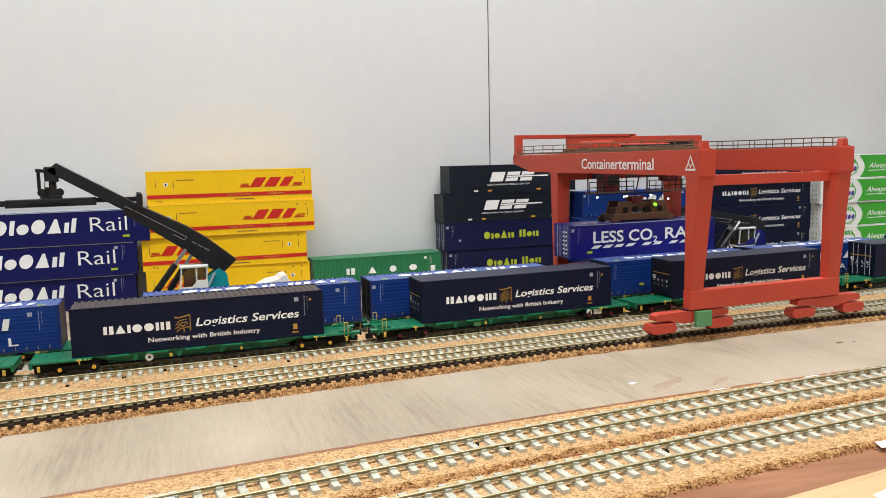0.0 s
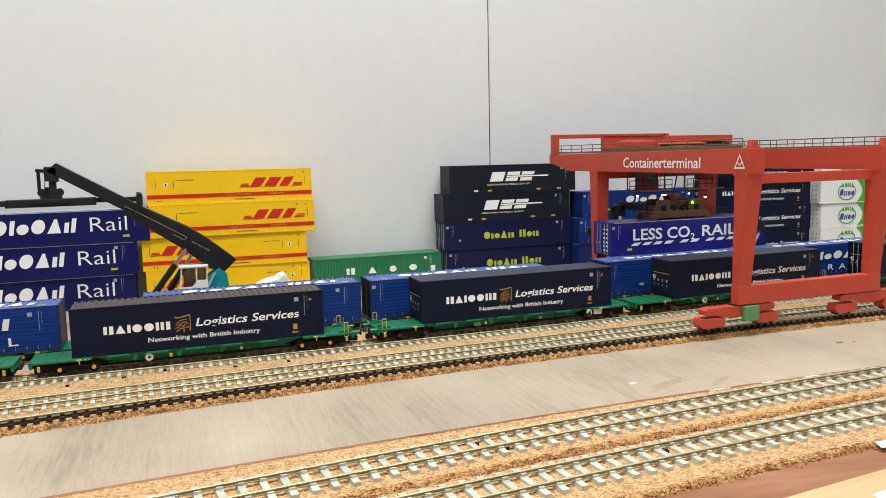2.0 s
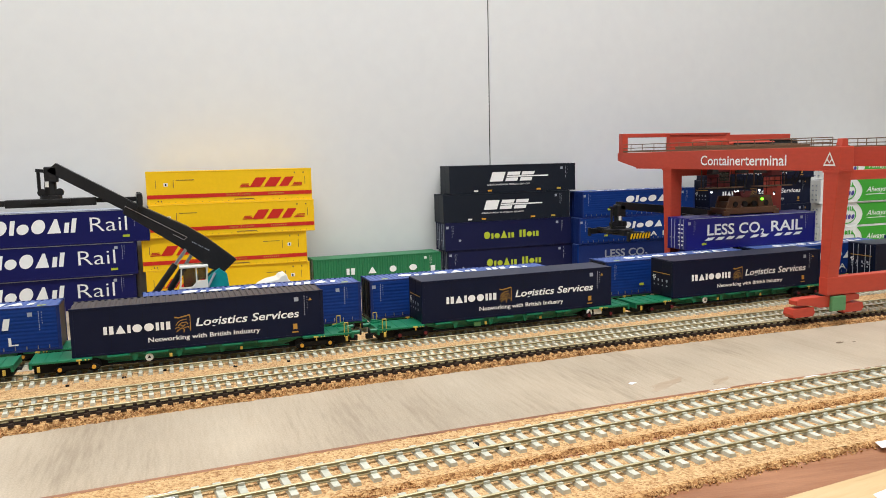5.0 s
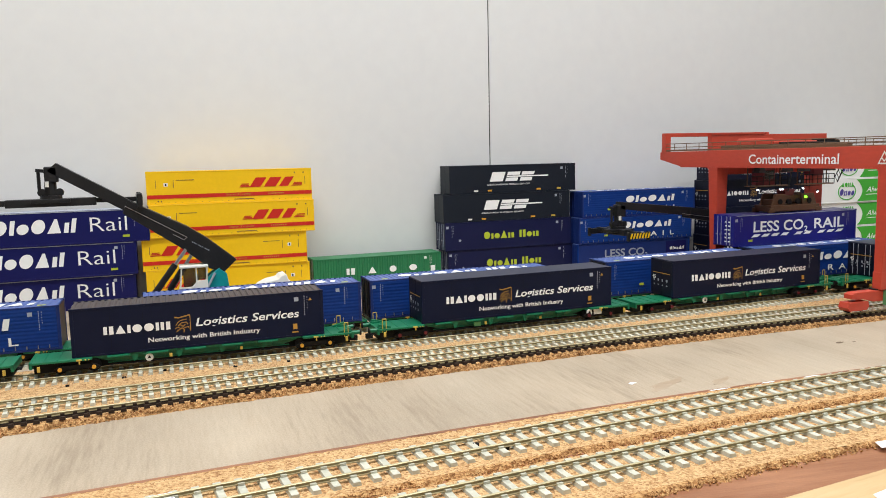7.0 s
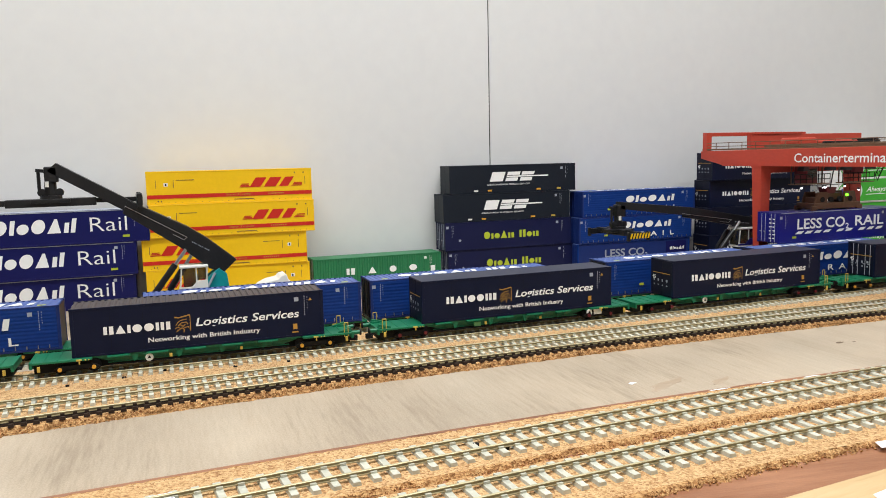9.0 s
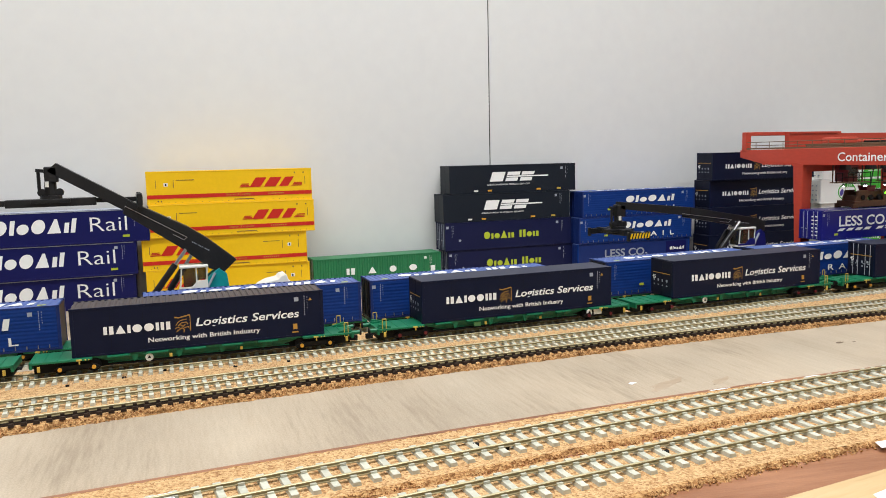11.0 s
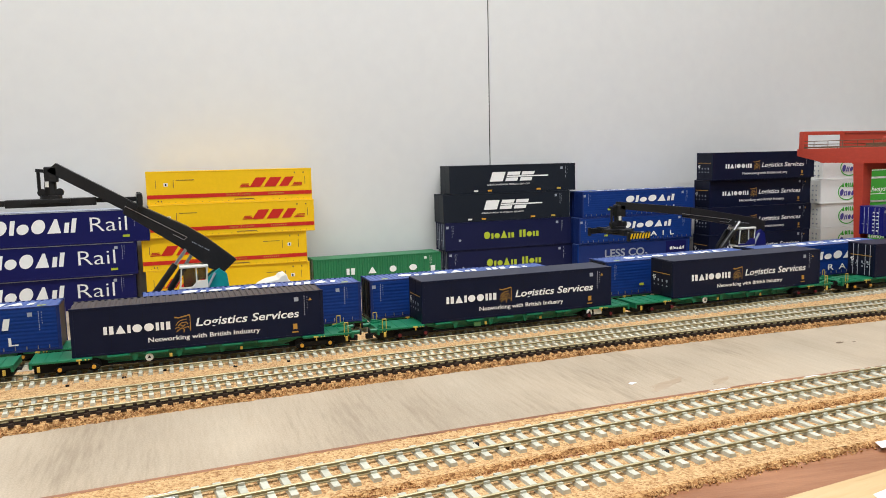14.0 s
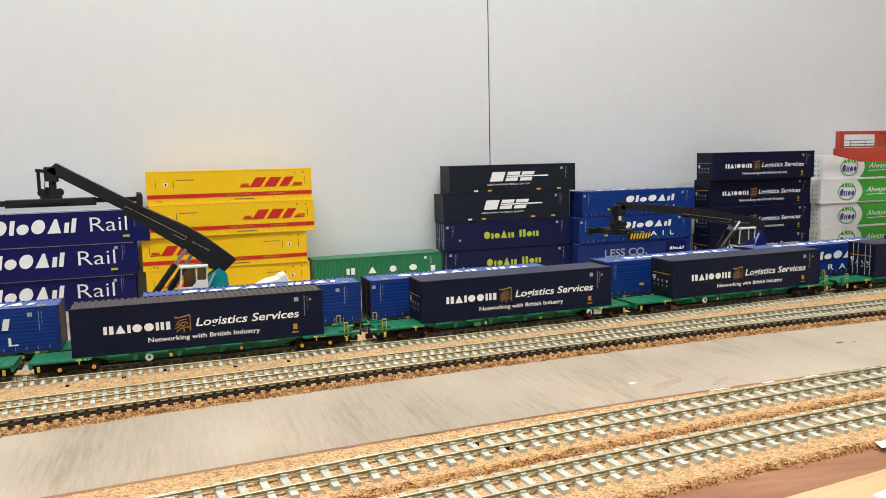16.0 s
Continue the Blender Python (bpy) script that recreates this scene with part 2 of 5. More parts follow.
# ---- lettering and printed shapes ----
def letters(text, height, width, shear=0.0, bold=0.0):
    """The built-in font as a flat bmesh in x and y, fitted to a width and a capital height (mm)."""
    cu = bpy.data.curves.new("lettering", "FONT")
    cu.body, cu.size, cu.shear, cu.offset, cu.resolution_u = text, 1.0, shear, bold, 3
    ob = bpy.data.objects.new("lettering", cu)
    me = bpy.data.meshes.new_from_object(ob)
    bm = bmesh.new()
    bm.from_mesh(me)
    bpy.data.objects.remove(ob), bpy.data.curves.remove(cu), bpy.data.meshes.remove(me)
    xs = [v.co.x for v in bm.verts]
    x0, x1 = min(xs), max(xs)
    for v in bm.verts:
        v.co = Vector(((v.co.x - x0) / (x1 - x0) * width, v.co.y / 0.70 * height, 0))
    return bm


def poly(points, bm=None):
    bm = bm or bmesh.new()
    bm.faces.new([bm.verts.new((a, b, 0)) for a, b in points])
    return bm


SIGN_WIDTH = {"|": 0.42, "!": 0.42, "o": 0.86, "O": 1.0, "^": 1.0, "n": 1.0, "m": 0.95, " ": 0.6}


def blocks(pattern, height, width, shear=0.0, stroke=0.2, low=0.72):
    """A brand's word as a row of plain signs: | tall bar, ! short bar, O and o discs, ^ wedge, n and m paired bars."""
    bm = bmesh.new()
    total = sum(SIGN_WIDTH[c] for c in pattern)
    k = width / total
    st = stroke * height
    a = 0.0

    def put(points):
        poly([(x + shear * y, y) for x, y in points], bm)
    for ch in pattern:
        w = SIGN_WIDTH[ch] * k * 0.84
        h = height * (low if ch in "!om" else 1.0)
        if ch in "oO":
            cx, cy, n = a + w / 2, h / 2, 16
            put([(cx + w / 2 * math.cos(q * 2 * math.pi / n), cy + h / 2 * math.sin(q * 2 * math.pi / n)) for q in range(n)])
        elif ch == "^":
            put([(a, 0), (a + w, 0), (a + w / 2 + st * 0.3, h), (a + w / 2 - st * 0.3, h)])
        elif ch in "nm":
            put([(a, 0), (a + w * 0.36, 0), (a + w * 0.36, h), (a, h)])
            put([(a + w * 0.56, 0), (a + w, 0), (a + w, h), (a + w * 0.56, h)])
        elif ch != " ":
            put([(a, 0), (a + w * 0.8, 0), (a + w * 0.8, h), (a, h)])
        a += SIGN_WIDTH[ch] * k
    return bm


def islands(bm):
    """The separate pieces of a flat print, each as a bmesh of its own."""
    bmesh.ops.remove_doubles(bm, verts=bm.verts, dist=1e-7)
    left = set(bm.faces)
    while left:
        todo, found = [next(iter(sorted(left, key=lambda f: f.index)))], set()
        while todo:
            f = todo.pop()
            if f in found:
                continue
            found.add(f)
            todo += [g for e in f.edges for g in e.link_faces if g not in found]
        left -= found
        one = bmesh.new()
        made = {}
        for f in sorted(found, key=lambda f: f.index):
            for v in f.verts:
                if v.index not in made:
                    made[v.index] = one.verts.new(v.co)
            one.faces.new([made[v.index] for v in f.verts])
        yield one


def stick(name, bm, mat, parent, u, v, depth, face="near", label=""):
    """Lay a flat shape on a thing's near side (along x), its left end, or its roof, at (u, v) mm."""
    for w in bm.verts:
        a, b = w.co.x + u, w.co.y + v
        w.co = {"near": V(a, depth, b), "left": V(depth, -a, b), "roof": V(a, b, depth)}[face]
    bm.verts.index_update(), bm.faces.index_update()
    bmesh.ops.recalc_face_normals(bm, faces=bm.faces)
    if name in ("brand_mark", "roof_mark", "dash"):
        bm.verts.index_update(), bm.faces.index_update()
        for piece in islands(bm):
            part(name, piece, mat, parent, label)
        bm.free()
        return None
    ob = part(name, bm, mat, parent, label)
    if name == "code_mark":
        ob["kind"] = "stuff"
    return ob


def rect(w, h, shear=0.0, bm=None, u=0.0, v=0.0):
    return poly([(u, v), (u + w, v), (u + w + shear * h, v + h), (u + shear * h, v + h)], bm)


# ---- structure: board, wall, room ----
def curve_back(x):
    return 2.5e-5 * (x - 350) ** 2


def curve_front(x):
    return 0.0315 * (x - 350) - 1.0e-4 * (x - 350) ** 2


def curve_edge(x):
    """The bow of the cork edge and the near crane rail."""
    return 0.008 * (x - 350) - 9.3e-5 * (x - 350) ** 2


def curve_siding(x):
    return 0.6 * curve_edge(x)


EDGE0, EDGE1, EDGE2 = -192.8, -0.0076, -8.66e-05


def ply_edge(x):
    """The back edge of the thin ply under the front tracks."""
    return EDGE0 + EDGE1 * (x - 350) + EDGE2 * (x - 350) ** 2


def slab(name, x0, x1, y0, y1, z0, z1, mat, label="", category="", bevel=0.0):
    return tagged(part(name, box(x0, x1, y0, y1, z0, z1, bevel), mat), label, category, "", "structure")


slab("baseboard", -900, 1500, -470, 362, -12, 0, M_PLY, "worn grey-brown plywood layout board with smears", "board")
tagged(part("edge_board", prism([(-900, -600), (1500, -600), (1500, -316 + 0.085 * 960), (-900, -316 - 0.085 * 1440)], "z", -14, 2.2, 0.8), M_PINE), "pale pine edge board in front of the layout", "board", "", "structure")
slab("wall_north", -900, 483.4, 362, 374, -12, 1500, M_WALL, "off-white painted backscene board behind the layout", "wall")
slab("wall_north_right", 484.9, 1500, 362, 374, -12, 1500, M_WALL, "off-white painted backscene board behind the layout", "wall")
slab("seam", 483.2, 485.1, 363.0, 373, -12, 1500, M_SEAM, "dark open joint between two backscene boards", "seam")
# unseen west wall, added dark so less light comes from the left
slab("wall_west", -912, -900, -2400, 374, -900, 1500, M_DIMWALL, "unseen plain wall added to close the room", "wall")
slab("wall_east", 1500, 1512, -2400, 374, -900, 1500, M_ROOM, "unseen plain wall added to close the room", "wall")
slab("wall_south", -912, 1512, -2412, -2400, -900, 1500, M_ROOM, "unseen plain wall added to close the room", "wall")
slab("floor", -912, 1512, -2400, 374, -912, -900, M_FLOOR, "unseen grey wooden floor added to close the room", "floor")
slab("ceiling", -912, 1512, -2412, 374, 1500, 1512, M_CEIL, "plain white ceiling", "ceiling")
for yy in (-300, -1200):
    lamp = thing("ceiling_light", at(220, yy, 1500), "long white ceiling tube light fixture", "lamp", "ceiling lights")
    part("housing", box(-780, 780, -130, 130, -100, -1, 6), M_WHITE, lamp)
    part("diffuser", box(-750, 750, -100, 100, -112, -99.5, 3), M_TUBE, lamp, "glowing white diffuser")


def cork_bed(name, path, y0, y1, top, x0, x1, label, rough0=2.2, rough1=2.2, far=None):
    """A cork underlay with ragged cut edges: top sheet and crumbled slopes down to the board."""
    bm = bmesh.new()
    n = int((x1 - x0) / 3)
    rows = []
    rng = random.Random(name)
    for i in range(n + 1):
        x = x0 + (x1 - x0) * i / n
        c = path(x)
        y1 = far(x) - c if far else y1
        ja, jb = rng.uniform(-1, 1) * rough0 * 0.5, rng.uniform(-1, 1) * rough1 * 0.5
        prof = [(y0 - 3.0 + ja, 0.05), (y0 - 1.6 + ja + rng.uniform(-.8, .8), top * 0.45), (y0 + ja + rng.uniform(-.5, .5), top - 0.3), (y0 + 1.6, top),
                (y1 - 1.6, top), (y1 + jb, top - 0.3), (y1 + 1.6 + jb + rng.uniform(-.8, .8), top * 0.45), (y1 + 3.0 + jb, 0.05)]
        rows.append([bm.verts.new(V(x, c + a, b)) for a, b in prof])
    for a, b in zip(rows, rows[1:]):
        for k in range(7):
            f = bm.faces.new((a[k], b[k], b[k + 1], a[k + 1]))
            f.material_index = 0 if k == 3 else 1
    bmesh.ops.recalc_face_normals(bm, faces=bm.faces)
    bed = tagged(part(name, bm, M_CORK, extra=(M_CORKEDGE,)), label, "cork bed", "", "structure")
    return bed


cork_bed("cork_bed_back", curve_edge, -77.5, 60, 4.0, -420, 1350, "tan granulated cork underlay with a crumbling cut edge")
cork_bed("cork_bed_front", curve_front, -249.5, -190.8, 4.0, -420, 1000, "tan granulated cork strip with a broken dark edge", 4.0, 2.0, lambda x: ply_edge(x) - 8.6)
cork_bed("cork_bed_nearest", curve_front, -306.5, -256.0, 4.0, -420, 1000, "tan granulated cork strip beside the wooden board edge", 4.0, 4.0)


def ply_sheet():
    """The thin reddish plywood under both front tracks, its back edge following their curve."""
    bm = bmesh.new()
    rows = []
    for i in range(121):
        x = -420 + i * 12
        rows.append([bm.verts.new(V(x, a, b)) for a, b in ((ply_edge(x), 0.02), (ply_edge(x) - 0.4, 1.6), (-315.6 + 0.085 * (x - 540), 1.6), (-315.6 + 0.085 * (x - 540), 0.02))])
    for a, b in zip(rows, rows[1:]):
        for k in range(3):
            bm.faces.new((a[k], b[k], b[k + 1], a[k + 1]))
    bmesh.ops.recalc_face_normals(bm, faces=bm.faces)
    return tagged(part("track_ply", bm, M_PLYRED), "thin reddish plywood sheet under the front tracks", "board", "", "structure")


ply_sheet()


def crumbs(name, path, y, x0, x1, count, label, spread=1.2):
    """Loose cork granules along a cut edge."""
    bm = bmesh.new()
    rng = random.Random(name)
    for _ in range(count):
        x = rng.uniform(x0, x1)
        s = rng.uniform(0.4, 1.25)
        p = V(x, path(x) + y + rng.gauss(0, spread), rng.uniform(0.2, 3.4))
        m = Matrix.Translation(p) @ Euler((rng.random() * 6, rng.random() * 6, rng.random() * 6)).to_matrix().to_4x4() @ Matrix.Diagonal((s * MM, s * MM * rng.uniform(.5, 1), s * MM * rng.uniform(.5, 1), 1))
        vs = [bm.verts.new(m @ Vector(q)) for q in ((1, 0, 0), (-1, 0, 0), (0, 1, 0), (0, -1, 0), (0, 0, 1), (0, 0, -1))]
        for a, b, c in ((0, 2, 4), (2, 1, 4), (1, 3, 4), (3, 0, 4), (2, 0, 5), (1, 2, 5), (3, 1, 5), (0, 3, 5)):
            bm.faces.new((vs[a], vs[b], vs[c]))
    return tagged(part(name, bm, M_CORKEDGE), label, "cork crumbs", "", "stuff")


crumbs("cork_crumbs", curve_edge, -79.2, -300, 1200, 4200, "loose cork granules along the cut edge", 0.9)
crumbs("cork_crumbs", curve_front, -253.0, -150, 800, 4200, "loose cork granules between the two front tracks", 2.4)
crumbs("cork_crumbs", curve_front, -308.6, -50, 700, 2600, "loose cork granules along the front edge", 1.3)


# ---- track ----
def rail(path, y, z0, z1, x0, x1, parent):
    bm = bmesh.new()
    n = int((x1 - x0) / 12)
    prof = [(-1.1, z0), (-1.1, z0 + 0.4), (-0.3, z0 + 0.7), (-0.3, z1 - 0.8), (-0.75, z1 - 0.6), (-0.75, z1 - 0.15), (-0.55, z1), (0.55, z1), (0.75, z1 - 0.15), (0.75, z1 - 0.6), (0.3, z1 - 0.8), (0.3, z0 + 0.7), (1.1, z0 + 0.4), (1.1, z0)]
    rows = [[bm.verts.new(V(x, path(x) + y + a, b)) for a, b in prof] for x in (x0 + (x1 - x0) * i / n for i in range(n + 1))]
    k = len(prof)
    for a, b in zip(rows, rows[1:]):
        for j in range(k):
            f = bm.faces.new((a[j], b[j], b[(j + 1) % k], a[(j + 1) % k]))
            f.material_index = 1 if j in (5, 6, 7) else 0
    bm.faces.new(rows[0]), bm.faces.new(rows[-1][::-1])
    bmesh.ops.recalc_face_normals(bm, faces=bm.faces)
    return part("rail", bm, M_RAILSIDE, parent, extra=(M_RAILTOP,))


def sleeper_mesh(name, length, width, height, mat, chairs):
    bm = bmesh.new()
    h, w = length / 2, width / 2
    prof = [(-h, height), (-h * 0.55, height), (-h * 0.3, height * 0.68), (h * 0.3, height * 0.68), (h * 0.55, height), (h, height)]
    rows = [[bm.verts.new(V(s, y, z)) for s, z in ((-w, 0), (-w * 0.82, z), (w * 0.82, z), (w, 0))] for y, z in prof]
    for a, b in zip(rows, rows[1:]):
        for j in range(3):
            bm.faces.new((a[j], a[j + 1], b[j + 1], b[j]))
    bm.faces.new(rows[0]), bm.faces.new(rows[-1])
    for c in chairs:
        box(-w * 0.7, w * 0.7, c - 1.7, c + 1.7, height - 0.05, height + 1.0, bm=bm)
    bmesh.ops.recalc_face_normals(bm, faces=bm.faces)
    me = bpy.data.meshes.new(name)
    bm.to_mesh(me)
    bm.free()
    me.materials.append(mat)
    return me


def track(name, label, path, yc, base, pitch, x0, x1, rails=(-8.25, 8.25), length=31.0, width=3.2, off=0.0, mat=None):
    """Flexible track: moulded sleepers one by one, and metal rails in chairs."""
    t = thing(name, Matrix.Identity(4), label, "railway track", "tracks", "structure")
    h = 2.0
    for r in rails:
        rail(path, yc + r, base + h, base + h + 2.1, x0, x1, t)
    if mat:
        # dark web joining the stubs, which also paints in the rail's shade
        bm = bmesh.new()
        rows = [[bm.verts.new(V(x, path(x) + yc + a, b)) for a, b in ((-1.5, base), (-1.4, base + 1.3), (1.4, base + 1.3), (1.5, base))] for x in range(int(x0), int(x1), 12)]
        for a, b in zip(rows, rows[1:]):
            for k in range(3):
                bm.faces.new((a[k], b[k], b[k + 1], a[k + 1]))
        bmesh.ops.recalc_face_normals(bm, faces=bm.faces)
        part("sleeper_web", bm, mat, t)
    me = sleeper_mesh("sleeper", length, width, h, mat or M_SLEEP, [r - off for r in rails])
    rng = random.Random(name + label)
    n = int((x1 - x0) / pitch)
    for i in range(n):
        x = x0 + (i + 0.5) * pitch + rng.uniform(-0.25, 0.25)
        ob = new("sleeper", me)
        ob.parent = t
        slope = (path(x + 1) - path(x - 1)) / 2
        ob.matrix_basis = pose(x * MM, (path(x) + yc + off) * MM, base * MM, 0, 0, math.degrees(math.atan(slope)) + rng.uniform(-0.7, 0.7))
    return t


track("track_front", "nickel-silver rails on pale concrete sleepers over cork", curve_front, -277.5, 4.0, 9.63, 0, 760, width=4.3)
track("track_middle", "nickel-silver rails on pale concrete sleepers over cork", curve_front, -226.5, 4.0, 9.83, -60, 900, width=4.3)
track("track_siding", "empty track with pale concrete sleepers beside the train", curve_siding, -46.0, 4.0, 7.0, -260, 1250)
track("track_train", "track with pale concrete sleepers under the container train", curve_back, 4.0, 4.0, 7.0, -260, 1250)
track("track_rear", "rear track under the blue container train", curve_back, 80.0, 0.0, 7.0, -260, 1250)
track("crane_rail", "single crane rail on cut black sleepers", curve_edge, -72.8, 4.0, 6.8, -260, 1250, rails=(0.0,), length=9.5, width=3.4, off=-0.4, mat=M_SLEEPB)
track("crane_rail_rear", "single crane rail on cut black sleepers behind the trains", curve_back, 141.6, 0.0, 6.8, 0, 1250, rails=(0.0,), length=14, width=3.6, mat=M_SLEEPB)


# ---- containers ----
def corrugated(x0, x1, z0, z1, y, depth, pitch, axis="near"):
    """A sheet with trapezoid ribs across its length."""
    bm = bmesh.new()
    n = max(1, round((x1 - x0) / pitch))
    p = (x1 - x0) / n
    xs = []
    for i in range(n):
        for u, d in ((0.0, 0), (0.34, 0), (0.5, 1), (0.84, 1)):
            xs.append((x0 + (i + u) * p, d))
    xs.append((x1, 0))

    def put(a, d, b):
        return {"near": V(a, y + d * depth, b), "far": V(a, y - d * depth, b), "roof": V(a, b, y - d * depth), "end": V(y + d * depth, a, b)}[axis]
    lo = [bm.verts.new(put(a, d, z0)) for a, d in xs]
    hi = [bm.verts.new(put(a, d, z1)) for a, d in xs]
    for i in range(len(xs) - 1):
        bm.faces.new((lo[i], lo[i + 1], hi[i + 1], hi[i]))
    return bm


def pleated(x0, x1, z0, z1, y, sign, rows=11):
    """A taut curtain side with shallow horizontal folds that wander a little."""
    bm = bmesh.new()
    nx, nz = 40, rows * 4
    grid = []
    for i in range(nx + 1):
        x = x0 + (x1 - x0) * i / nx
        col = []
        for j in range(nz + 1):
            z = z0 + (z1 - z0) * j / nz
            d = 0.07 * math.sin(2 * math.pi * (j / 4.0 + 0.06 * math.sin(i * 0.31))) + 0.12 * noise.noise((x * 0.06, z * 0.3, y))
            col.append(bm.verts.new(V(x, y + sign * (0.25 + d) * (1 if 0 < j < nz else 0), z)))
        grid.append(col)
    for i in range(nx):
        for j in range(nz):
            bm.faces.new((grid[i][j], grid[i + 1][j], grid[i + 1][j + 1], grid[i][j + 1]))
    bmesh.ops.recalc_face_normals(bm, faces=bm.faces)
    return bm


def container(label, group, L, W, H, side, frame_m, end, roof, sides="flat", top="flat", rods=M_GREYPRINT, decorate=None):
    """A shipping container about its base centre, near side at -y, doors at -x."""
    t = thing("shipping_container", Matrix.Identity(4), label, "container", group)
    h, w = L / 2, W / 2
    part("body", box(-h + 0.7, h - 0.7, -w + 0.75, w - 0.75, 0.4, H - 0.9), frame_m, t)
    for sx in (-1, 1):
        for sy in (-1, 1):
            x0, x1 = sorted((sx * h, sx * (h - 2.4)))
            y0, y1 = sorted((sy * w, sy * (w - 2.2)))
            post = part("corner_post", box(x0, x1, y0, y1, 1.9, H - 1.9, 0.2), frame_m, t)
            for z0 in (0, H - 2.0):
                part("corner_casting", box(x0 - 0.15, x1 + 0.15, y0 - 0.15, y1 + 0.15, z0, z0 + 2.0, 0.25), frame_m, post)
    for sy in (-1, 1):
        y0, y1 = sorted((sy * w, sy * (w - 1.2)))
        part("top_rail", box(-h + 2.3, h - 2.3, y0, y1, H - 1.3, H - 0.1, 0.15), frame_m, t)
        part("bottom_rail", box(-h + 2.3, h - 2.3, y0, y1, 0.1, 1.6, 0.15), frame_m, t)
        ys = sy * (w - 0.25)
        if sides == "ribbed":
            pan = corrugated(-h + 2.4, h - 2.4, 1.6, H - 1.3, ys, 0.65, 3.2, "near" if sy < 0 else "far")
        elif sides == "curtain":
            pan = pleated(-h + 2.4, h - 2.4, 1.6, H - 1.3, ys, sy)
        else:
            pan = box(-h + 2.4, h - 2.4, min(ys, ys - sy * 0.8), max(ys, ys - sy * 0.8), 1.6, H - 1.3)
        part("side_panel", pan, side, t)
    if top == "ribbed":
        part("roof", corrugated(-h + 1.0, h - 1.0, -w + 1.2, w - 1.2, H - 0.1, 0.7, 4.6, "roof"), roof, t)
    else:
        part("roof", box(-h + 0.5, h - 0.5, -w + 1.2, w - 1.2, H - 0.8, H - 0.05, 0.2), roof, t)
    part("end_panel", box(h - 0.9, h - 0.35, -w + 2.2, w - 2.2, 1.0, H - 1.0), end, t)
    for sy in (-1, 1):
        y0, y1 = sorted((sy * 0.2, sy * (w - 2.2)))
        door = part("door", box(-h + 0.25, -h + 1.0, y0, y1, 1.2, H - 1.2, 0.15), end, t)
        for f in ((0.28, 0.68) if rods else ()):
            yy = y0 + (y1 - y0) * f
            part("locking_bar", rod((-h + 0.05, yy, 1.5), (-h + 0.05, yy, H - 1.5), 0.35, 6), rods, door)
            part("bar_handle", box(-h - 0.35, -h + 0.1, yy - 0.2, yy + 2.6, H * 0.36, H * 0.36 + 0.7), rods, door)
    if decorate:
        decorate(t, L, W, H)
    return t


def small_marks(t, L, W, H, mat=M_GREYPRINT, right=True, seed=1):
    """Tiny unreadable plates and code lines beside the corner posts, as bars."""
    rng = random.Random(seed)
    bm = bmesh.new()
    u = L - 15 if right else 9
    for k in range(9):
        rect(0.55, 1.15, bm=bm, u=u, v=H - 4.5 - k * 1.75)
    for k in range(5):
        rect(0.5, 0.8, bm=bm, u=u + 2.2, v=H - 5.0 - k * 2.1)
    stick("code_mark", bm, mat, t, -L / 2, 0, -W / 2 - 0.12)
    bm = rect(3.4, 3.2, u=u - 7.5, v=H - 7.4)
    stick("plate", bm, mat, t, -L / 2, 0, -W / 2 - 0.12)


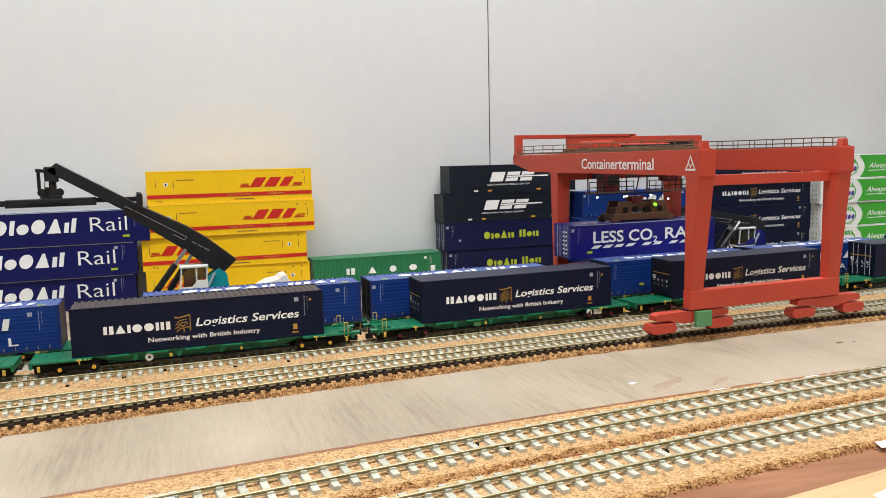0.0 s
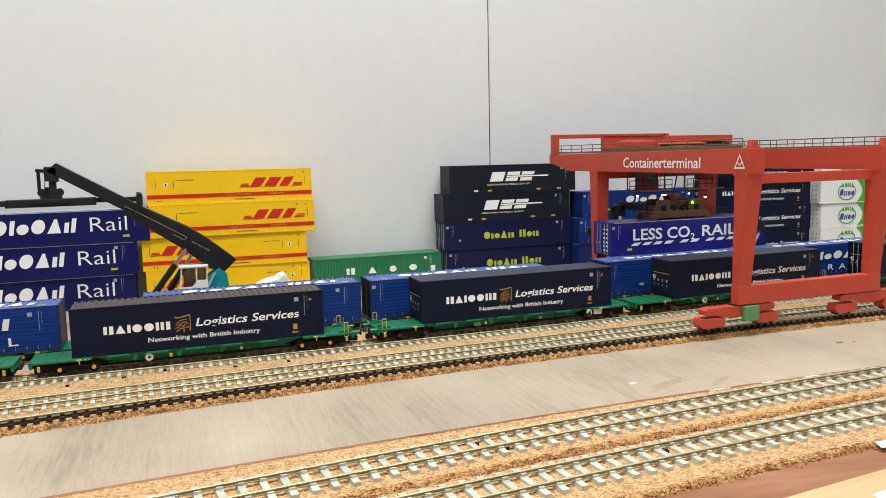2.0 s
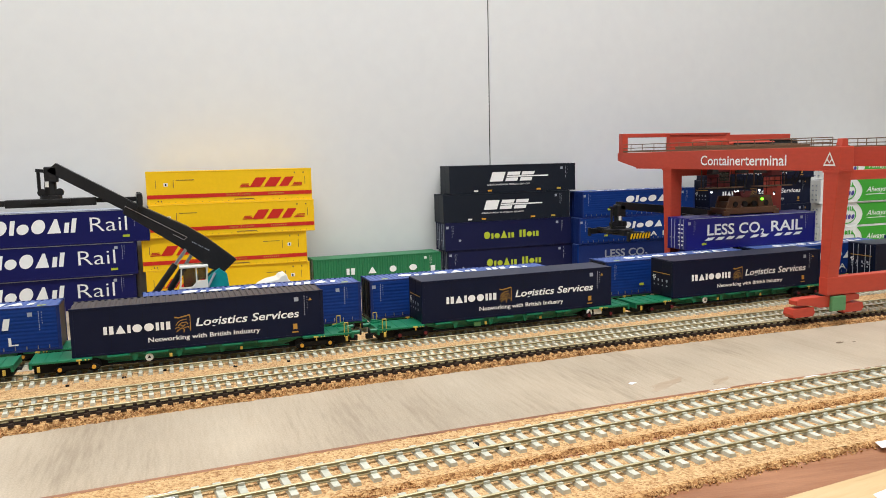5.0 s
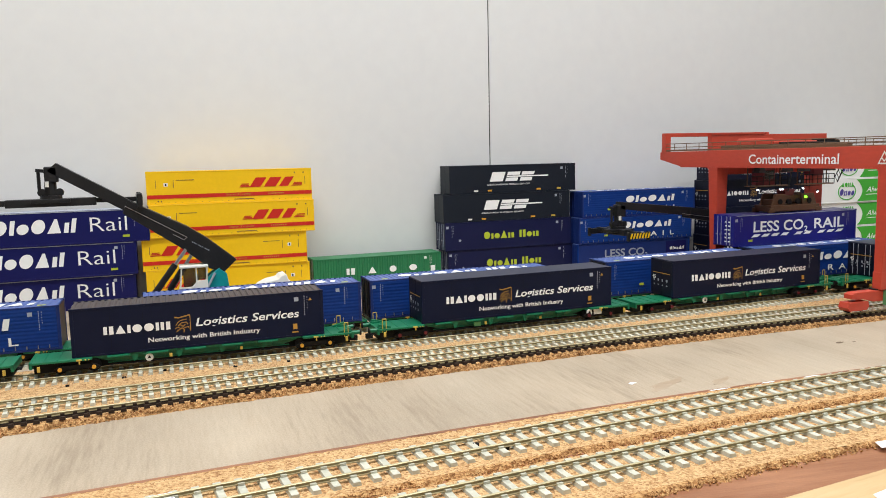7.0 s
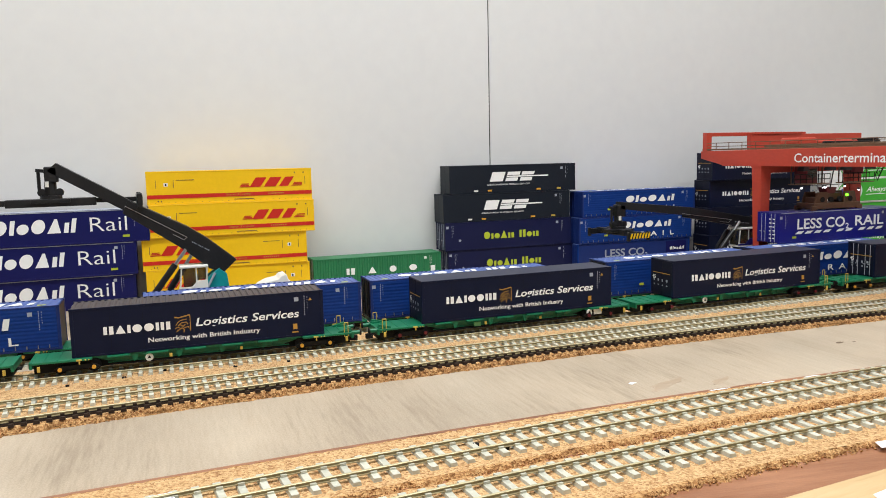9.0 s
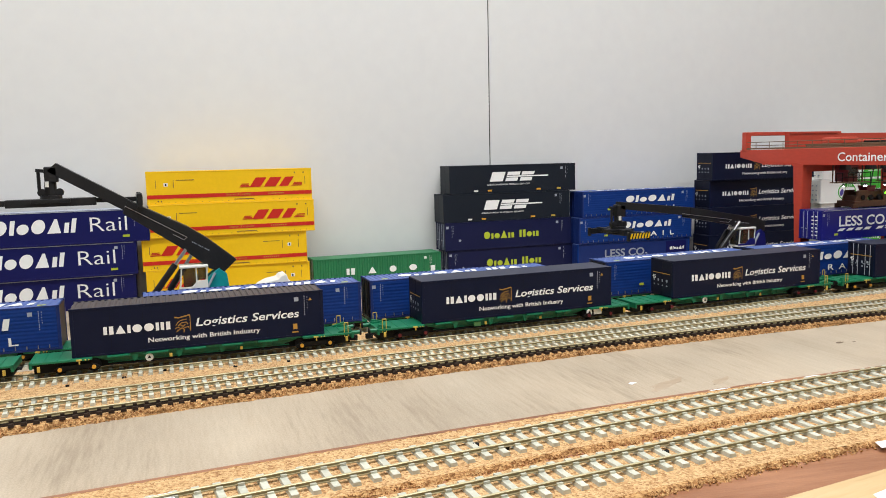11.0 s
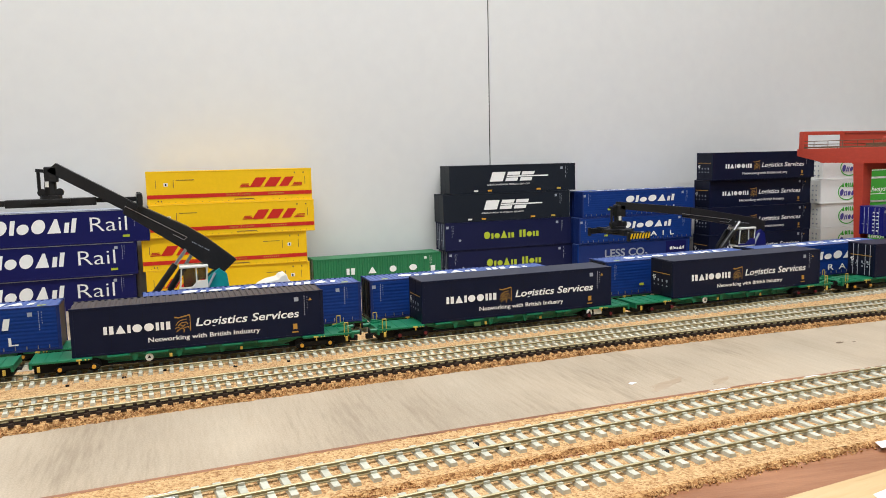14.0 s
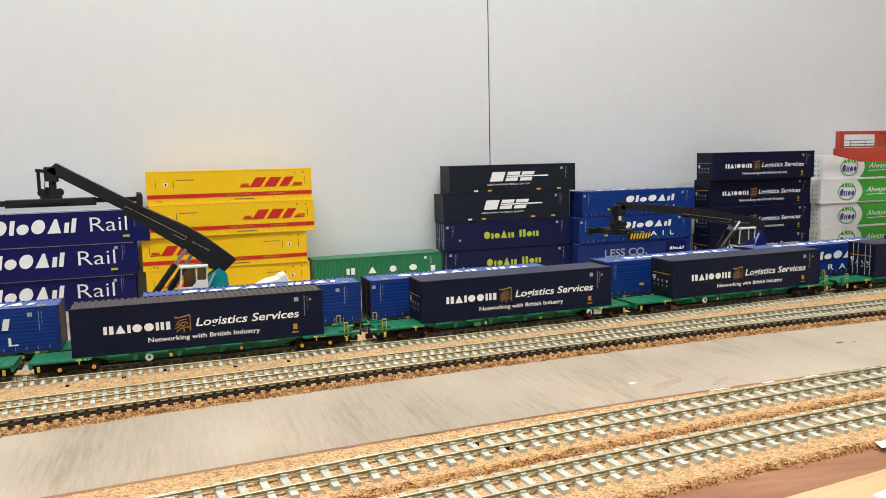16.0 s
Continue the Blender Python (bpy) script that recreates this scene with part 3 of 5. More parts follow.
def deco_haulier(t, L, W, H):
    y = -W / 2 - 0.1
    stick("brand_mark", blocks("n^|OO|n", 5.9, 46.5, 0.0, 0.24), M_PRINT, t, -L / 2 + 21.5, H * 0.42, y, label="white blocks of a brand word")
    stick("lettering", letters("Logistics Services", 6.0, 76.5, 0.2, 0.018), M_PRINT, t, -L / 2 + 84.5, H * 0.44, y)
    stick("lettering", letters("Networking with British Industry", 3.4, 80, 0, 0.016), M_PRINT, t, -L / 2 + 51, H * 0.185, y)
    crest = bmesh.new()
    for line, wd in ((((0.4, 11.4), (3.0, 10.8), (7.0, 11.6), (11.0, 12.4)), 1.3), (((11.2, 0.4), (11.2, 12.6)), 0.7), (((1.0, 5.0), (2.4, 7.2), (4.6, 8.8), (8.8, 9.4)), 0.8), (((2.6, 4.6), (4.8, 6.8), (8.6, 7.2), (9.4, 5.4)), 0.9), (((4.2, 5.6), (6.2, 4.0), (7.6, 5.6)), 0.9), (((1.4, 0.4), (3.4, 2.2), (5.8, 3.2), (6.8, 1.6), (6.4, -0.4)), 0.9), (((6.8, 3.0), (9.8, 3.8), (10.2, 2.2)), 0.8), (((0.2, 2.6), (1.8, 3.6), (3.8, 3.6)), 0.7)):
        for (a, b), (c, d) in zip(line, line[1:]):
            k = wd * 0.36 / math.hypot(c - a, d - b)
            nx, ny = -(d - b) * k, (c - a) * k
            poly([(a + nx, b + ny), (a - nx, b - ny), (c - nx, d - ny), (c + nx, d + ny)], crest)
    stick("crest", crest, M_GOLD, t, -L / 2 + 69.5, H * 0.34, y, label="gold crest emblem")
    small_marks(t, L, W, H)
    stick("yellow_plate", rect(3.2, 4.2), M_GOLD, t, L / 2 - 24, 6.2, y)
    stick("code_mark", rect(5.0, 1.0), M_GOLD, t, L / 2 - 25, 3.4, y)
    stick("warning_triangle", poly([(0, 0), (2.6, 0), (1.3, 2.4)]), M_GOLD, t, L / 2 - 11.5, H - 7.4, y)
    stick("gold_line", rect(26, 0.7), M_GOLD, t, -W / 2 + 4, H * 0.62, -L / 2 - 0.45, "left")
    bm = bmesh.new()
    rng = random.Random(4)
    for k in range(4):
        rect(1.6 + rng.random(), 2.4, bm=bm, u=3.0 + k * 6.2, v=H * 0.40)
        rect(1.2 + rng.random(), 1.4, bm=bm, u=3.4 + k * 6.2, v=H * 0.28)
    stick("code_mark", bm, M_GREYPRINT, t, -W / 2 + 2, 0, -L / 2 - 0.45, "left")
    stick("lettering", letters("45", 3.6, 5.0, 0, 0.02), M_PRINT, t, -W / 2 + 3.2, H * 0.46, -L / 2 - 0.45, "left")
    for u in (26, 48, 70, 92, 114, 136, 158):
        stick("panel_joint", rect(0.35, H - 4.4), M_NAVYEND, t, -L / 2 + u, 2.0, y + 0.02)


def deco_roofword(t, L, W, H, flip=False):
    y = -W / 2 - 0.62
    stick("brand_mark", blocks("O|oO^!|", 9.0, 80, 0.2, 0.27), M_PRINT, t, (-L / 2 + 12 if flip else -L / 2 + 66), H * 0.52, y, label="white italic blocks of a brand word")
    stick("lettering", letters("R  A  I  L", 6.4, 55, 0.0, 0.016), M_PRINT, t, (-L / 2 + 34 if flip else -L / 2 + 95), H * 0.17, y)
    stick("roof_mark", blocks("O!oO^!| |n^!", 12, 132, 0.2, 0.3), M_PRINT, t, -L / 2 + 30, -5.5, H + 0.1, "roof", "white blocks on the roof")
    for k in (12, L - 16):
        stick("roof_plate", rect(6, 4), M_LIME, t, -L / 2 + k, -W / 2 + 3.5, H + 0.1, "roof")
    small_marks(t, L, W, H, right=True)
    small_marks(t, L, W, H, right=False)
    bm = bmesh.new()
    for k in range(22):
        a = -L / 2 + 5 + k * (L - 10) / 21.5
        box(a, a + 0.6, y - 0.1, y + 0.6, 2.0, 4.6, bm=bm)
    part("curtain_buckle", bm, M_STEEL, t)["kind"] = "stuff"
    stick("yellow_plate", rect(5.4, 2.4), M_LIME, t, -L / 2 + 38, 9.0, y)


def deco_courier(t, L, W, H, flip=False):
    y = -W / 2 - 0.12
    q = (lambda u, w: -u - w) if flip else (lambda u, w: u)
    stick("stripe", rect(L - 0.6, 4.2), M_SIGRED, t, -L / 2 + 0.3, 6.6, y, label="signal red stripe")
    bm = bmesh.new()
    for a, w in ((11, 13), (27, 14), (44, 11)):
        rect(w - 1, 10.6, 0.7, bm, a, 0)
    for k in range(3):
        rect(11 - k * 1.5, 0.9, 0.5, bm, k * 1.0, 0.2 + k * 1.5)
        rect(12 - k * 1.5, 0.9, 0.5, bm, 58 + k * 1.6, 0.2 + k * 1.5)
    stick("brand_mark", bm, M_SIGRED, t, (-L / 2 + 8 if flip else -L / 2 + 98.5), H * 0.45, y, label="slanted red logo shapes")
    stick("code_mark", rect(19, 0.6), M_CRANEDK, t, q(-L / 2 + 31, 19), H * 0.72, y)
    stick("plate", rect(4.2, 3.6), M_PRINT, t, q(-L / 2 + 18, 4.2), H * 0.55, y)
    stick("plate_mark", rect(1.8, 2.2), M_BLACK, t, q(-L / 2 + 19.2, 1.8), H * 0.55 + 0.6, y - 0.1)
    stick("code_mark", rect(22, 0.7), M_CRANEDK, t, L / 2 - 88, 3.2, y)
    bm = bmesh.new()
    for k in range(8):
        rect(1.4, 1.4, bm=bm, u=k * 2.3)
    stick("code_mark", bm, M_GOLD, t, L / 2 - 50, 8.0, y - 0.1)
    stick("lettering", letters("Express & Logistics", 2.2, 27, 0.15, 0.004), M_GOLD, t, L / 2 - 96, 7.9, y - 0.1)
    for u in (9.5, 28, L - 8):
        stick("vent_line", rect(0.5, 9.0), M_CRANEDK, t, q(-L / 2 + u, 0.5), H * 0.5, y)
    for k in range(24):
        stick("lash_ring", rect(1.0, 0.4), M_CRANEDK, t, -L / 2 + 8 + k * (L - 18) / 23, 1.9, y)
    for u in (11, 14, L - 10, L - 20):
        stick("rivet", rect(1.4, 1.4), M_CRANEDK, t, -L / 2 + u, 3.0 if u < 100 else H - 5.5, y)


def deco_slantbrand(t, L, W, H):
    y = -W / 2 - 0.12
    bm = bmesh.new()
    rect(18.5, 12.0, 0.35, bm, 0, 0)
    for a, w in ((22, 17), (42.5, 17)):
        rect(w, 4.5, 0.35, bm, a, 0)
        rect(w + 1, 4.3, 0.35, bm, a + 0.35 * 7.7, 7.7)
    rect(60, 1.7, 0.35, bm, 21.8 + 0.35 * 5.25, 5.25)
    stick("brand_mark", bm, M_PRINT, t, -L / 2 + 55, H * 0.41, y, label="white slanted logo shapes")
    stick("lettering", letters("ENVIRONMENTAL FREIGHT SERVICES", 2.0, 60, 0.1, 0.004), M_PRINT, t, -L / 2 + 52, H * 0.27, y)
    for u, m in ((33, M_WHITE), (52, M_ORANGE), (122, M_ORANGE), (152, M_HANDY)):
        stick("plate", rect(6, 2.2), m, t, -L / 2 + u, 2.2, y)
    small_marks(t, L, W, H)


def deco_lime(t, L, W, H):
    y = -W / 2 - 0.12
    stick("brand_mark", blocks("O!o^m nom", 9.4, 80, 0.0, 0.19), M_LIME, t, -L / 2 + 53, H * 0.36, y, label="lime green blocks of a brand word")
    small_marks(t, L, W, H)
    stick("plate", poly([(0, 2), (2, 0), (4, 2), (2, 4)]), M_GREYPRINT, t, -L / 2 + 18, H * 0.3, y)
    small_marks(t, L, W, H, right=False)


def deco_railword(t, L, W, H):
    y = -W / 2 - 0.12
    stick("brand_mark", blocks("O|oO^!|", 15.0, 80, 0.16, 0.26), M_PRINT, t, -L / 2 + 29, H * 0.36, y, label="white italic blocks of a brand word")
    stick("lettering", letters("Rail", 15.6, 36.5, 0, -0.008), M_PRINT, t, L / 2 - 58.5, H * 0.36, y)
    stick("plate", rect(7, 2.4), M_LIME, t, L / 2 - 27, 5.5, y)
    stick("white_edge", rect(L - 6, 0.9), M_GREYPRINT, t, -L / 2 + 3, H - 1.25, -W / 2 - 0.1)
    small_marks(t, L, W, H)


def deco_slogan(t, L, W, H, mat=M_PRINT, u=30.0, width=128.0, rail=True):
    y = -W / 2 - 0.12
    k = width / 128
    stick("lettering", letters("LESS CO", 11.0 * k, 68 * k, 0.0, 0.02), mat, t, -L / 2 + u, H * 0.44, y)
    stick("lettering", letters("2", 6.0 * k, 5.0 * k, 0.0, 0.02), mat, t, -L / 2 + u + 69 * k, H * 0.36, y)
    if not rail:
        stick("print_panel", rect(34, H - 6), M_RAILBLUE, t, L / 2 - 40, 2.6, y, label="royal blue printed panel")
        stick("brand_mark", blocks("O|oo^!|", 4.8, 24, 0.2, 0.25), M_PRINT, t, L / 2 - 34, H * 0.55, y - 0.1)
        return
    stick("lettering", letters("RAIL", 11.0 * k, 43 * k, 0.0, 0.02), mat, t, -L / 2 + u + 83 * k, H * 0.44, y)
    bm = bmesh.new()
    for q in (0, 13, 26, 39, 58, 71, 90, 103, 116):
        rect(8.5 * k, 3.0 * k, 1.4, bm, q * k, 0)
    stick("dash", bm, mat, t, -L / 2 + u - 3, H * 0.275, y)


def deco_load(t, L, W, H):
    deco_slogan(t, L, W, H, M_PRINT, 27, 136)
    stick("white_edge", rect(L - 6, 0.8), M_GREYPRINT, t, -L / 2 + 3, H - 1.2, -W / 2 - 0.1)
    stick("plate", rect(6, 2.4), M_LIME, t, -L / 2 + 20, 5.0, -W / 2 - 0.12)
    small_marks(t, L, W, H)
    small_marks(t, L, W, H, right=False)
    bm = bmesh.new()
    rng = random.Random(9)
    for k in range(12):
        rect(2.4 + 2 * rng.random(), 1.3, bm=bm, u=19 + (k % 2) * 5.5, v=5 + (k // 2) * 4.4)
    stick("code_mark", bm, M_PRINT, t, -W / 2, 0, -L / 2 - 0.45, "left")
    bm = bmesh.new()
    for k in range(10):
        rect(4.6, 2.2, bm=bm, u=20 + k * 13, v=0)
    stick("roof_mark", bm, M_PRINT, t, -L / 2, -8, H + 0.06, "roof")


def deco_green_white(t, L, W, H):
    y = -W / 2 - 0.3
    n = 14
    edge = [(82 - 16 * (1 - math.sin(math.pi * (q / n * 0.8 + 0.12))), 1.5 + (H - 3.0) * q / n) for q in range(n + 1)]
    stick("green_field", poly(edge + [(L - 3, H - 1.5), (L - 3, 1.5)]), M_LEAF, t, -L / 2, 0, y + 0.02, label="bright green field")
    cx, cy, k = 51, H * 0.47, 24
    bm = bmesh.new()
    for q in range(k - 4):
        a0, a1 = 2 * math.pi * (q + 4) / k + 1.0, 2 * math.pi * (q + 5) / k + 1.0
        poly([(cx + 18 * math.cos(a0), cy + 13 * math.sin(a0)), (cx + 18 * math.cos(a1), cy + 13 * math.sin(a1)), (cx + 16.2 * math.cos(a1), cy + 11.6 * math.sin(a1)), (cx + 16.2 * math.cos(a0), cy + 11.6 * math.sin(a0))], bm)
    stick("brand_ring", bm, M_LEAF, t, -L / 2, 0, y - 0.02, label="green ring")
    stick("brand_mark", blocks("^On^", 6.4, 25, 0, 0.24), M_LEAF, t, -L / 2 + 40, H * 0.66, y - 0.04)
    stick("brand_mark", blocks("O!!oo", 10.0, 30, 0.2, 0.17), M_PURPLE, t, -L / 2 + 36, H * 0.3, y - 0.04, label="purple blocks of a brand word")
    stick("lettering", letters("Always", 8.0, 40, 0.3, 0.01), M_PRINT, t, -L / 2 + 90, H * 0.42, y - 0.06)
    stick("lettering", letters("LOW", 7.0, 30, 0.1, 0.03), M_PRINT, t, -L / 2 + 136, H * 0.42, y - 0.06)
    stick("swash", rect(38, 1.1, 6.0), M_PRINT, t, -L / 2 + 88, H * 0.3, y - 0.06)
    bm = bmesh.new()
    rng = random.Random(5)
    for k in range(16):
        rect(1.6 + 2 * rng.random(), 2.0, bm=bm, u=3 + (k % 4) * 7, v=5 + (k // 4) * 7)
    stick("code_mark", bm, M_GREYPRINT, t, -W / 2, 0, -L / 2 - 0.45, "left")


def deco_ribbed_green(t, L, W, H):
    y = -W / 2 - 0.1
    stick("brand_mark", blocks("n  ^  o  O", 7.8, 92, 0.0, 0.24, 1.0), M_PRINT, t, L / 2 - 122, H * 0.42, y, label="white blocks of a brand word")
    stick("plate", rect(6, 9), M_PRINT, t, L / 2 - 14, H * 0.3, y)
    small_marks(t, L, W, H, M_WHITE)


def place(proto, x, y, z, rz=0.0, label=None):
    """A copy of a container with its near left base corner at (x, y, z)."""
    L, W = proto["size"]
    u = Matrix.Rotation(radians(rz), 4, "Z") @ V(L / 2, W / 2, 0)
    ob = copy_thing(proto, Matrix.Translation(V(x, y, z) + u) @ Matrix.Rotation(radians(rz), 4, "Z"))
    del ob["size"]
    if label:
        ob["label"] = label
    return ob


PROTOS = []


def proto(L, W, *a, **k):
    t = container(a[0], a[1], L, W, *a[2:], **k)
    t["size"] = (L, W)
    PROTOS.append(t)
    return t


P_HAUL = proto(180, 33.5, "navy blue container with white lettering on a green wagon", "navy train containers", 35.2, M_NAVY, M_NAVY, M_NAVYEND, M_ROOFNAVY, rods=None, decorate=deco_haulier)
P_HAULDOOR = proto(180, 33.5, "navy blue container showing its barred doors on a wagon", "navy train containers", 35.2, M_NAVY, M_NAVY, M_NAVYEND, M_ROOFNAVY, decorate=deco_haulier)
P_HAULRIB = proto(180, 33.5, "navy container with weathered ribbed grey roof on a wagon", "navy train containers", 35.2, M_NAVY, M_NAVY, M_NAVYEND, M_ROOFGREY, top="ribbed", rods=M_CREAM, decorate=deco_haulier)
P_HAULB = proto(180, 33.5, "navy blue container stacked by the backscene", "stacked navy containers", 38.0, M_NAVY, M_NAVY, M_NAVYEND, M_ROOFNAVY, rods=None, decorate=deco_haulier)
P_CURT = proto(180, 33.5, "blue curtain-sided container with white roof markings on a wagon", "blue train containers", 35.0, M_BLUE, M_BLUEDK, M_NAVYEND, M_BLUEROOF, sides="curtain", top="ribbed", rods=M_DARK, decorate=deco_roofword)
P_CURTB = proto(180, 33.5, "blue curtain-sided container, turned about, on a wagon", "blue train containers", 35.0, M_BLUE, M_BLUEDK, M_NAVYEND, M_BLUEROOF, sides="curtain", top="ribbed", rods=M_DARK, decorate=lambda t, L, W, H: deco_roofword(t, L, W, H, True))
P_CURTS = proto(180, 33.5, "blue curtain-sided container stacked by the backscene", "stacked blue containers", 34.9, M_BLUE, M_BLUEDK, M_BLUEDK, M_BLUEROOF, sides="curtain", top="ribbed", rods=M_BLUEDK, decorate=deco_roofword)
P_LESS = proto(180, 33.5, "dark blue container with grey slogan at the stack's foot", "stacked blue containers", 34.9, M_BLUEDK, M_BLUE, M_BLUEDK, M_BLUEROOF, rods=M_BLUEDK, decorate=lambda t, L, W, H: deco_slogan(t, L, W, H, M_GREYPRINT, 42, 118, False))
P_RAIL = proto(180, 33.5, "deep blue container with large white lettering in a stack", "stacked deep blue containers", 35.6, M_RAILBLUE, M_RAILBLUE, M_NAVYEND, M_GREYPRINT, decorate=deco_railword)
P_DHL = proto(180, 33.5, "yellow container with red stripe in a stack", "stacked yellow containers", 36.4, M_YELLOW, M_YELLOW, M_YELLOW, M_YELLOW, decorate=deco_courier)
P_DHL2 = proto(180, 33.5, "yellow container with red stripe, turned about, in a stack", "stacked yellow containers", 36.4, M_YELLOW, M_YELLOW, M_YELLOW, M_YELLOW, decorate=lambda t, L, W, H: deco_courier(t, L, W, H, True))
P_EFS = proto(180, 33.5, "charcoal container with white logo shapes in a stack", "stacked dark containers", 35.7, M_CHAR, M_CHAR, M_CHAR, M_CHAR, rods=None, decorate=deco_slantbrand)
P_DREAM = proto(180, 33.5, "indigo container with lime green marking in a stack", "stacked dark containers", 35.7, M_DREAM, M_DREAM, M_DREAM, M_DREAM, decorate=deco_lime)
P_ASDA = proto(180, 33.5, "white and bright green container in a stack", "stacked green containers", 36.0, M_PRINT, M_PRINT, M_WHITE, M_PRINT, rods=M_CREAM, decorate=deco_green_white)
P_UASC = proto(162, 33.5, "ribbed green container standing on the board", "green container", 36.0, M_GREENC, M_GREENC, M_GREENC, M_GREENC, sides="ribbed", decorate=deco_ribbed_green)

# stacks along the backscene, foot to top
for k, (x, y, rz) in enumerate(((-143.5, 311, 0), (-140.5, 309, 0), (-126.5, 308, 0))):
    place(P_RAIL, x, y, k * 35.6, rz)
for k, (x, y, rz, flip) in enumerate(((47, 312, -1, True), (44.5, 312, -1.5, True), (54.2, 309, -1.2, False), (53.2, 311.5, -1.2, False))):
    place(P_DHL2 if flip else P_DHL, x, y, k * 36.4, rz)
place(P_UASC, 233, 318, 0)
for k, (x, y, pr) in enumerate(((405, 318, P_DREAM), (401, 317, P_DREAM), (399.5, 317.5, P_EFS), (409.5, 320, P_EFS))):
    place(pr, x, y, k * 35.7)
for k, (x, y, pr) in enumerate(((583, 303, P_LESS), (585, 302, P_CURTS), (590.5, 303, P_CURTS))):
    place(pr, x, y, k * 34.9)
for k, (x, y) in enumerate(((778, 281), (780, 281.5), (781, 284.5), (779.4, 277.6))):
    place(P_HAULB, x, y, k * 38.0)
for k, (x, y) in enumerate(((992, 292), (992.5, 293), (988, 291), (993, 293))):
    place(P_ASDA, x, y, k * 36.2)


# ---- wagons ----
def yaw_back(x):
    return math.degrees(5e-5 * (x - 350))


def wagon(x0, x1, yc, deck, railtop, cap, buffers, group, label, mark=0.34):
    """A low green container wagon: deck, side sills, belly frame, bogies, steps and end fittings. x from 0 to its length."""
    L = x1 - x0
    xm = (x0 + x1) / 2
    t = thing("container_wagon", at(x0, yc + curve_back(xm) - L / 2 * math.radians(yaw_back(xm)), 0, yaw_back(xm)), label, "wagon", group)
    w = 15.0
    part("deck", box(40, L - 40, -w + 4.7, w - 4.7, deck - 1.6, deck - 0.05, 0.3), M_GREEN, t)
    for a, b in ((0, 40.2), (L - 40.2, L)):
        part("end_deck", box(a, b, -w, w, deck - 1.6, deck - 0.02, 0.3), M_GREEN, t)
    for sy in (-1, 1):
        yi = 6.5
        y0, y1 = sorted((sy * yi, sy * (yi - 1.4)))
        sill = prism([(2, deck - 0.3), (L - 2, deck - 0.3), (L - 2, deck - 3.0), (L - 44, deck - 3.2), (L - 56, deck - 6.2), (56, deck - 6.2), (44, deck - 3.2), (2, deck - 3.0)], "y", y0, y1, 0.0)
        part("side_sill", sill, M_GREEN, t)
        part("sill_flange", box(50, L - 50, min(sy * yi, sy * (yi + 1.0)), max(sy * yi, sy * (yi + 1.0)), deck - 6.6, deck - 6.0), M_GREEN, t)
        for k in range(5):
            a = 62 + k * (L - 124) / 4
            part("rib", box(a - 0.5, a + 0.5, min(sy * yi, sy * (yi + 0.9)), max(sy * yi, sy * (yi + 0.9)), deck - 6.1, deck - 0.6), M_GREEN, t)
        part("lock_rail", box(40, L - 40, min(sy * (w - 6.4), sy * (w - 7.6)), max(sy * (w - 6.4), sy * (w - 7.6)), deck - 1.0, deck - 0.08), M_GREEN, t)
        for k in range(5):
            a = 50 + k * (L - 124) / 4
            part("outrigger", box(a, a + 15, min(sy * (w - 4.4), sy * (w - 1.0)), max(sy * (w - 4.4), sy * (w - 1.0)), deck - 1.3, deck - 0.3, 0.15), M_GREEN, t)
        for k in range(4):
            a = 66 + k * (L - 132) / 3.2
            part("gusset", prism([(a, deck - 1.2), (a + 5, deck - 1.2), (a + 4, deck - 5.0), (a + 1.6, deck - 6.4)], "y", min(sy * (w - 5.5), sy * (w - 4.3)), max(sy * (w - 5.5), sy * (w - 4.3))), M_GREEN, t)
        yo = sy * (w - 3.0)
        part("bracket_plate", box(L * mark - 4, L * mark + 4, min(yo, yo - sy * 5.8), max(yo, yo - sy * 5.8), deck - 2.0, deck - 1.2), M_GREEN, t)
        disc = part("brake_wheel", rod((L * mark, yo, deck - 4.2), (L * mark, yo + sy * 0.5, deck - 4.2), 2.8, 18), M_WHITE, t)
        part("spoke_plate", rod((L * mark, yo + sy * 0.45, deck - 4.2), (L * mark, yo + sy * 0.65, deck - 4.2), 1.5, 3), M_DARK, disc)
        if mark > 0.5:
            part("data_panel", box(L * mark + 4.5, L * mark + 12.5, min(yo, yo + sy * .4), max(yo, yo + sy * .4), deck - 6.6, deck - 1.6, 0.1), M_WHITE, t)
            part("label_holder", box(L * 0.36, L * 0.36 + 6, min(yo, yo + sy * .4), max(yo, yo + sy * .4), deck - 6.2, deck - 2.6, 0.1), M_BOXGREEN, t)
        for f in (0.40, 0.62):
            part("yellow_plate", box(L * f, L * f + 2.0, min(yo, yo + sy * .3), max(yo, yo + sy * .3), deck - 5.4, deck - 3.0), M_HANDY, t)
        part("brake_rod", rod((52, sy * (w - 6), deck - 7.6), (L - 52, sy * (w - 6), deck - 7.6), 0.6, 6), M_DARK, t)
        for a in (30, L - 32):
            part("twist_lock", box(a, a + 3.6, min(sy * w, sy * (w + 1.2)), max(sy * w, sy * (w + 1.2)), deck - 1.3, deck - 0.2, 0.2), M_HANDY, t)
            part("lock_pin", rod((a + 2, sy * (w + 0.8), deck - 3.6), (a + 2, sy * (w + 0.8), deck - 1.2), 0.5, 6), M_HANDY, t)
            for q in (6.0, 8.2):
                part("lock_stud", rod((a + q, sy * w, deck - 0.9), (a + q, sy * (w + 0.8), deck - 0.9), 0.5, 6), M_HANDY, t)
    part("belly_frame", box(30, L - 30, -3.4, 3.4, deck - 9.4, deck - 1.7), M_DARK, t)
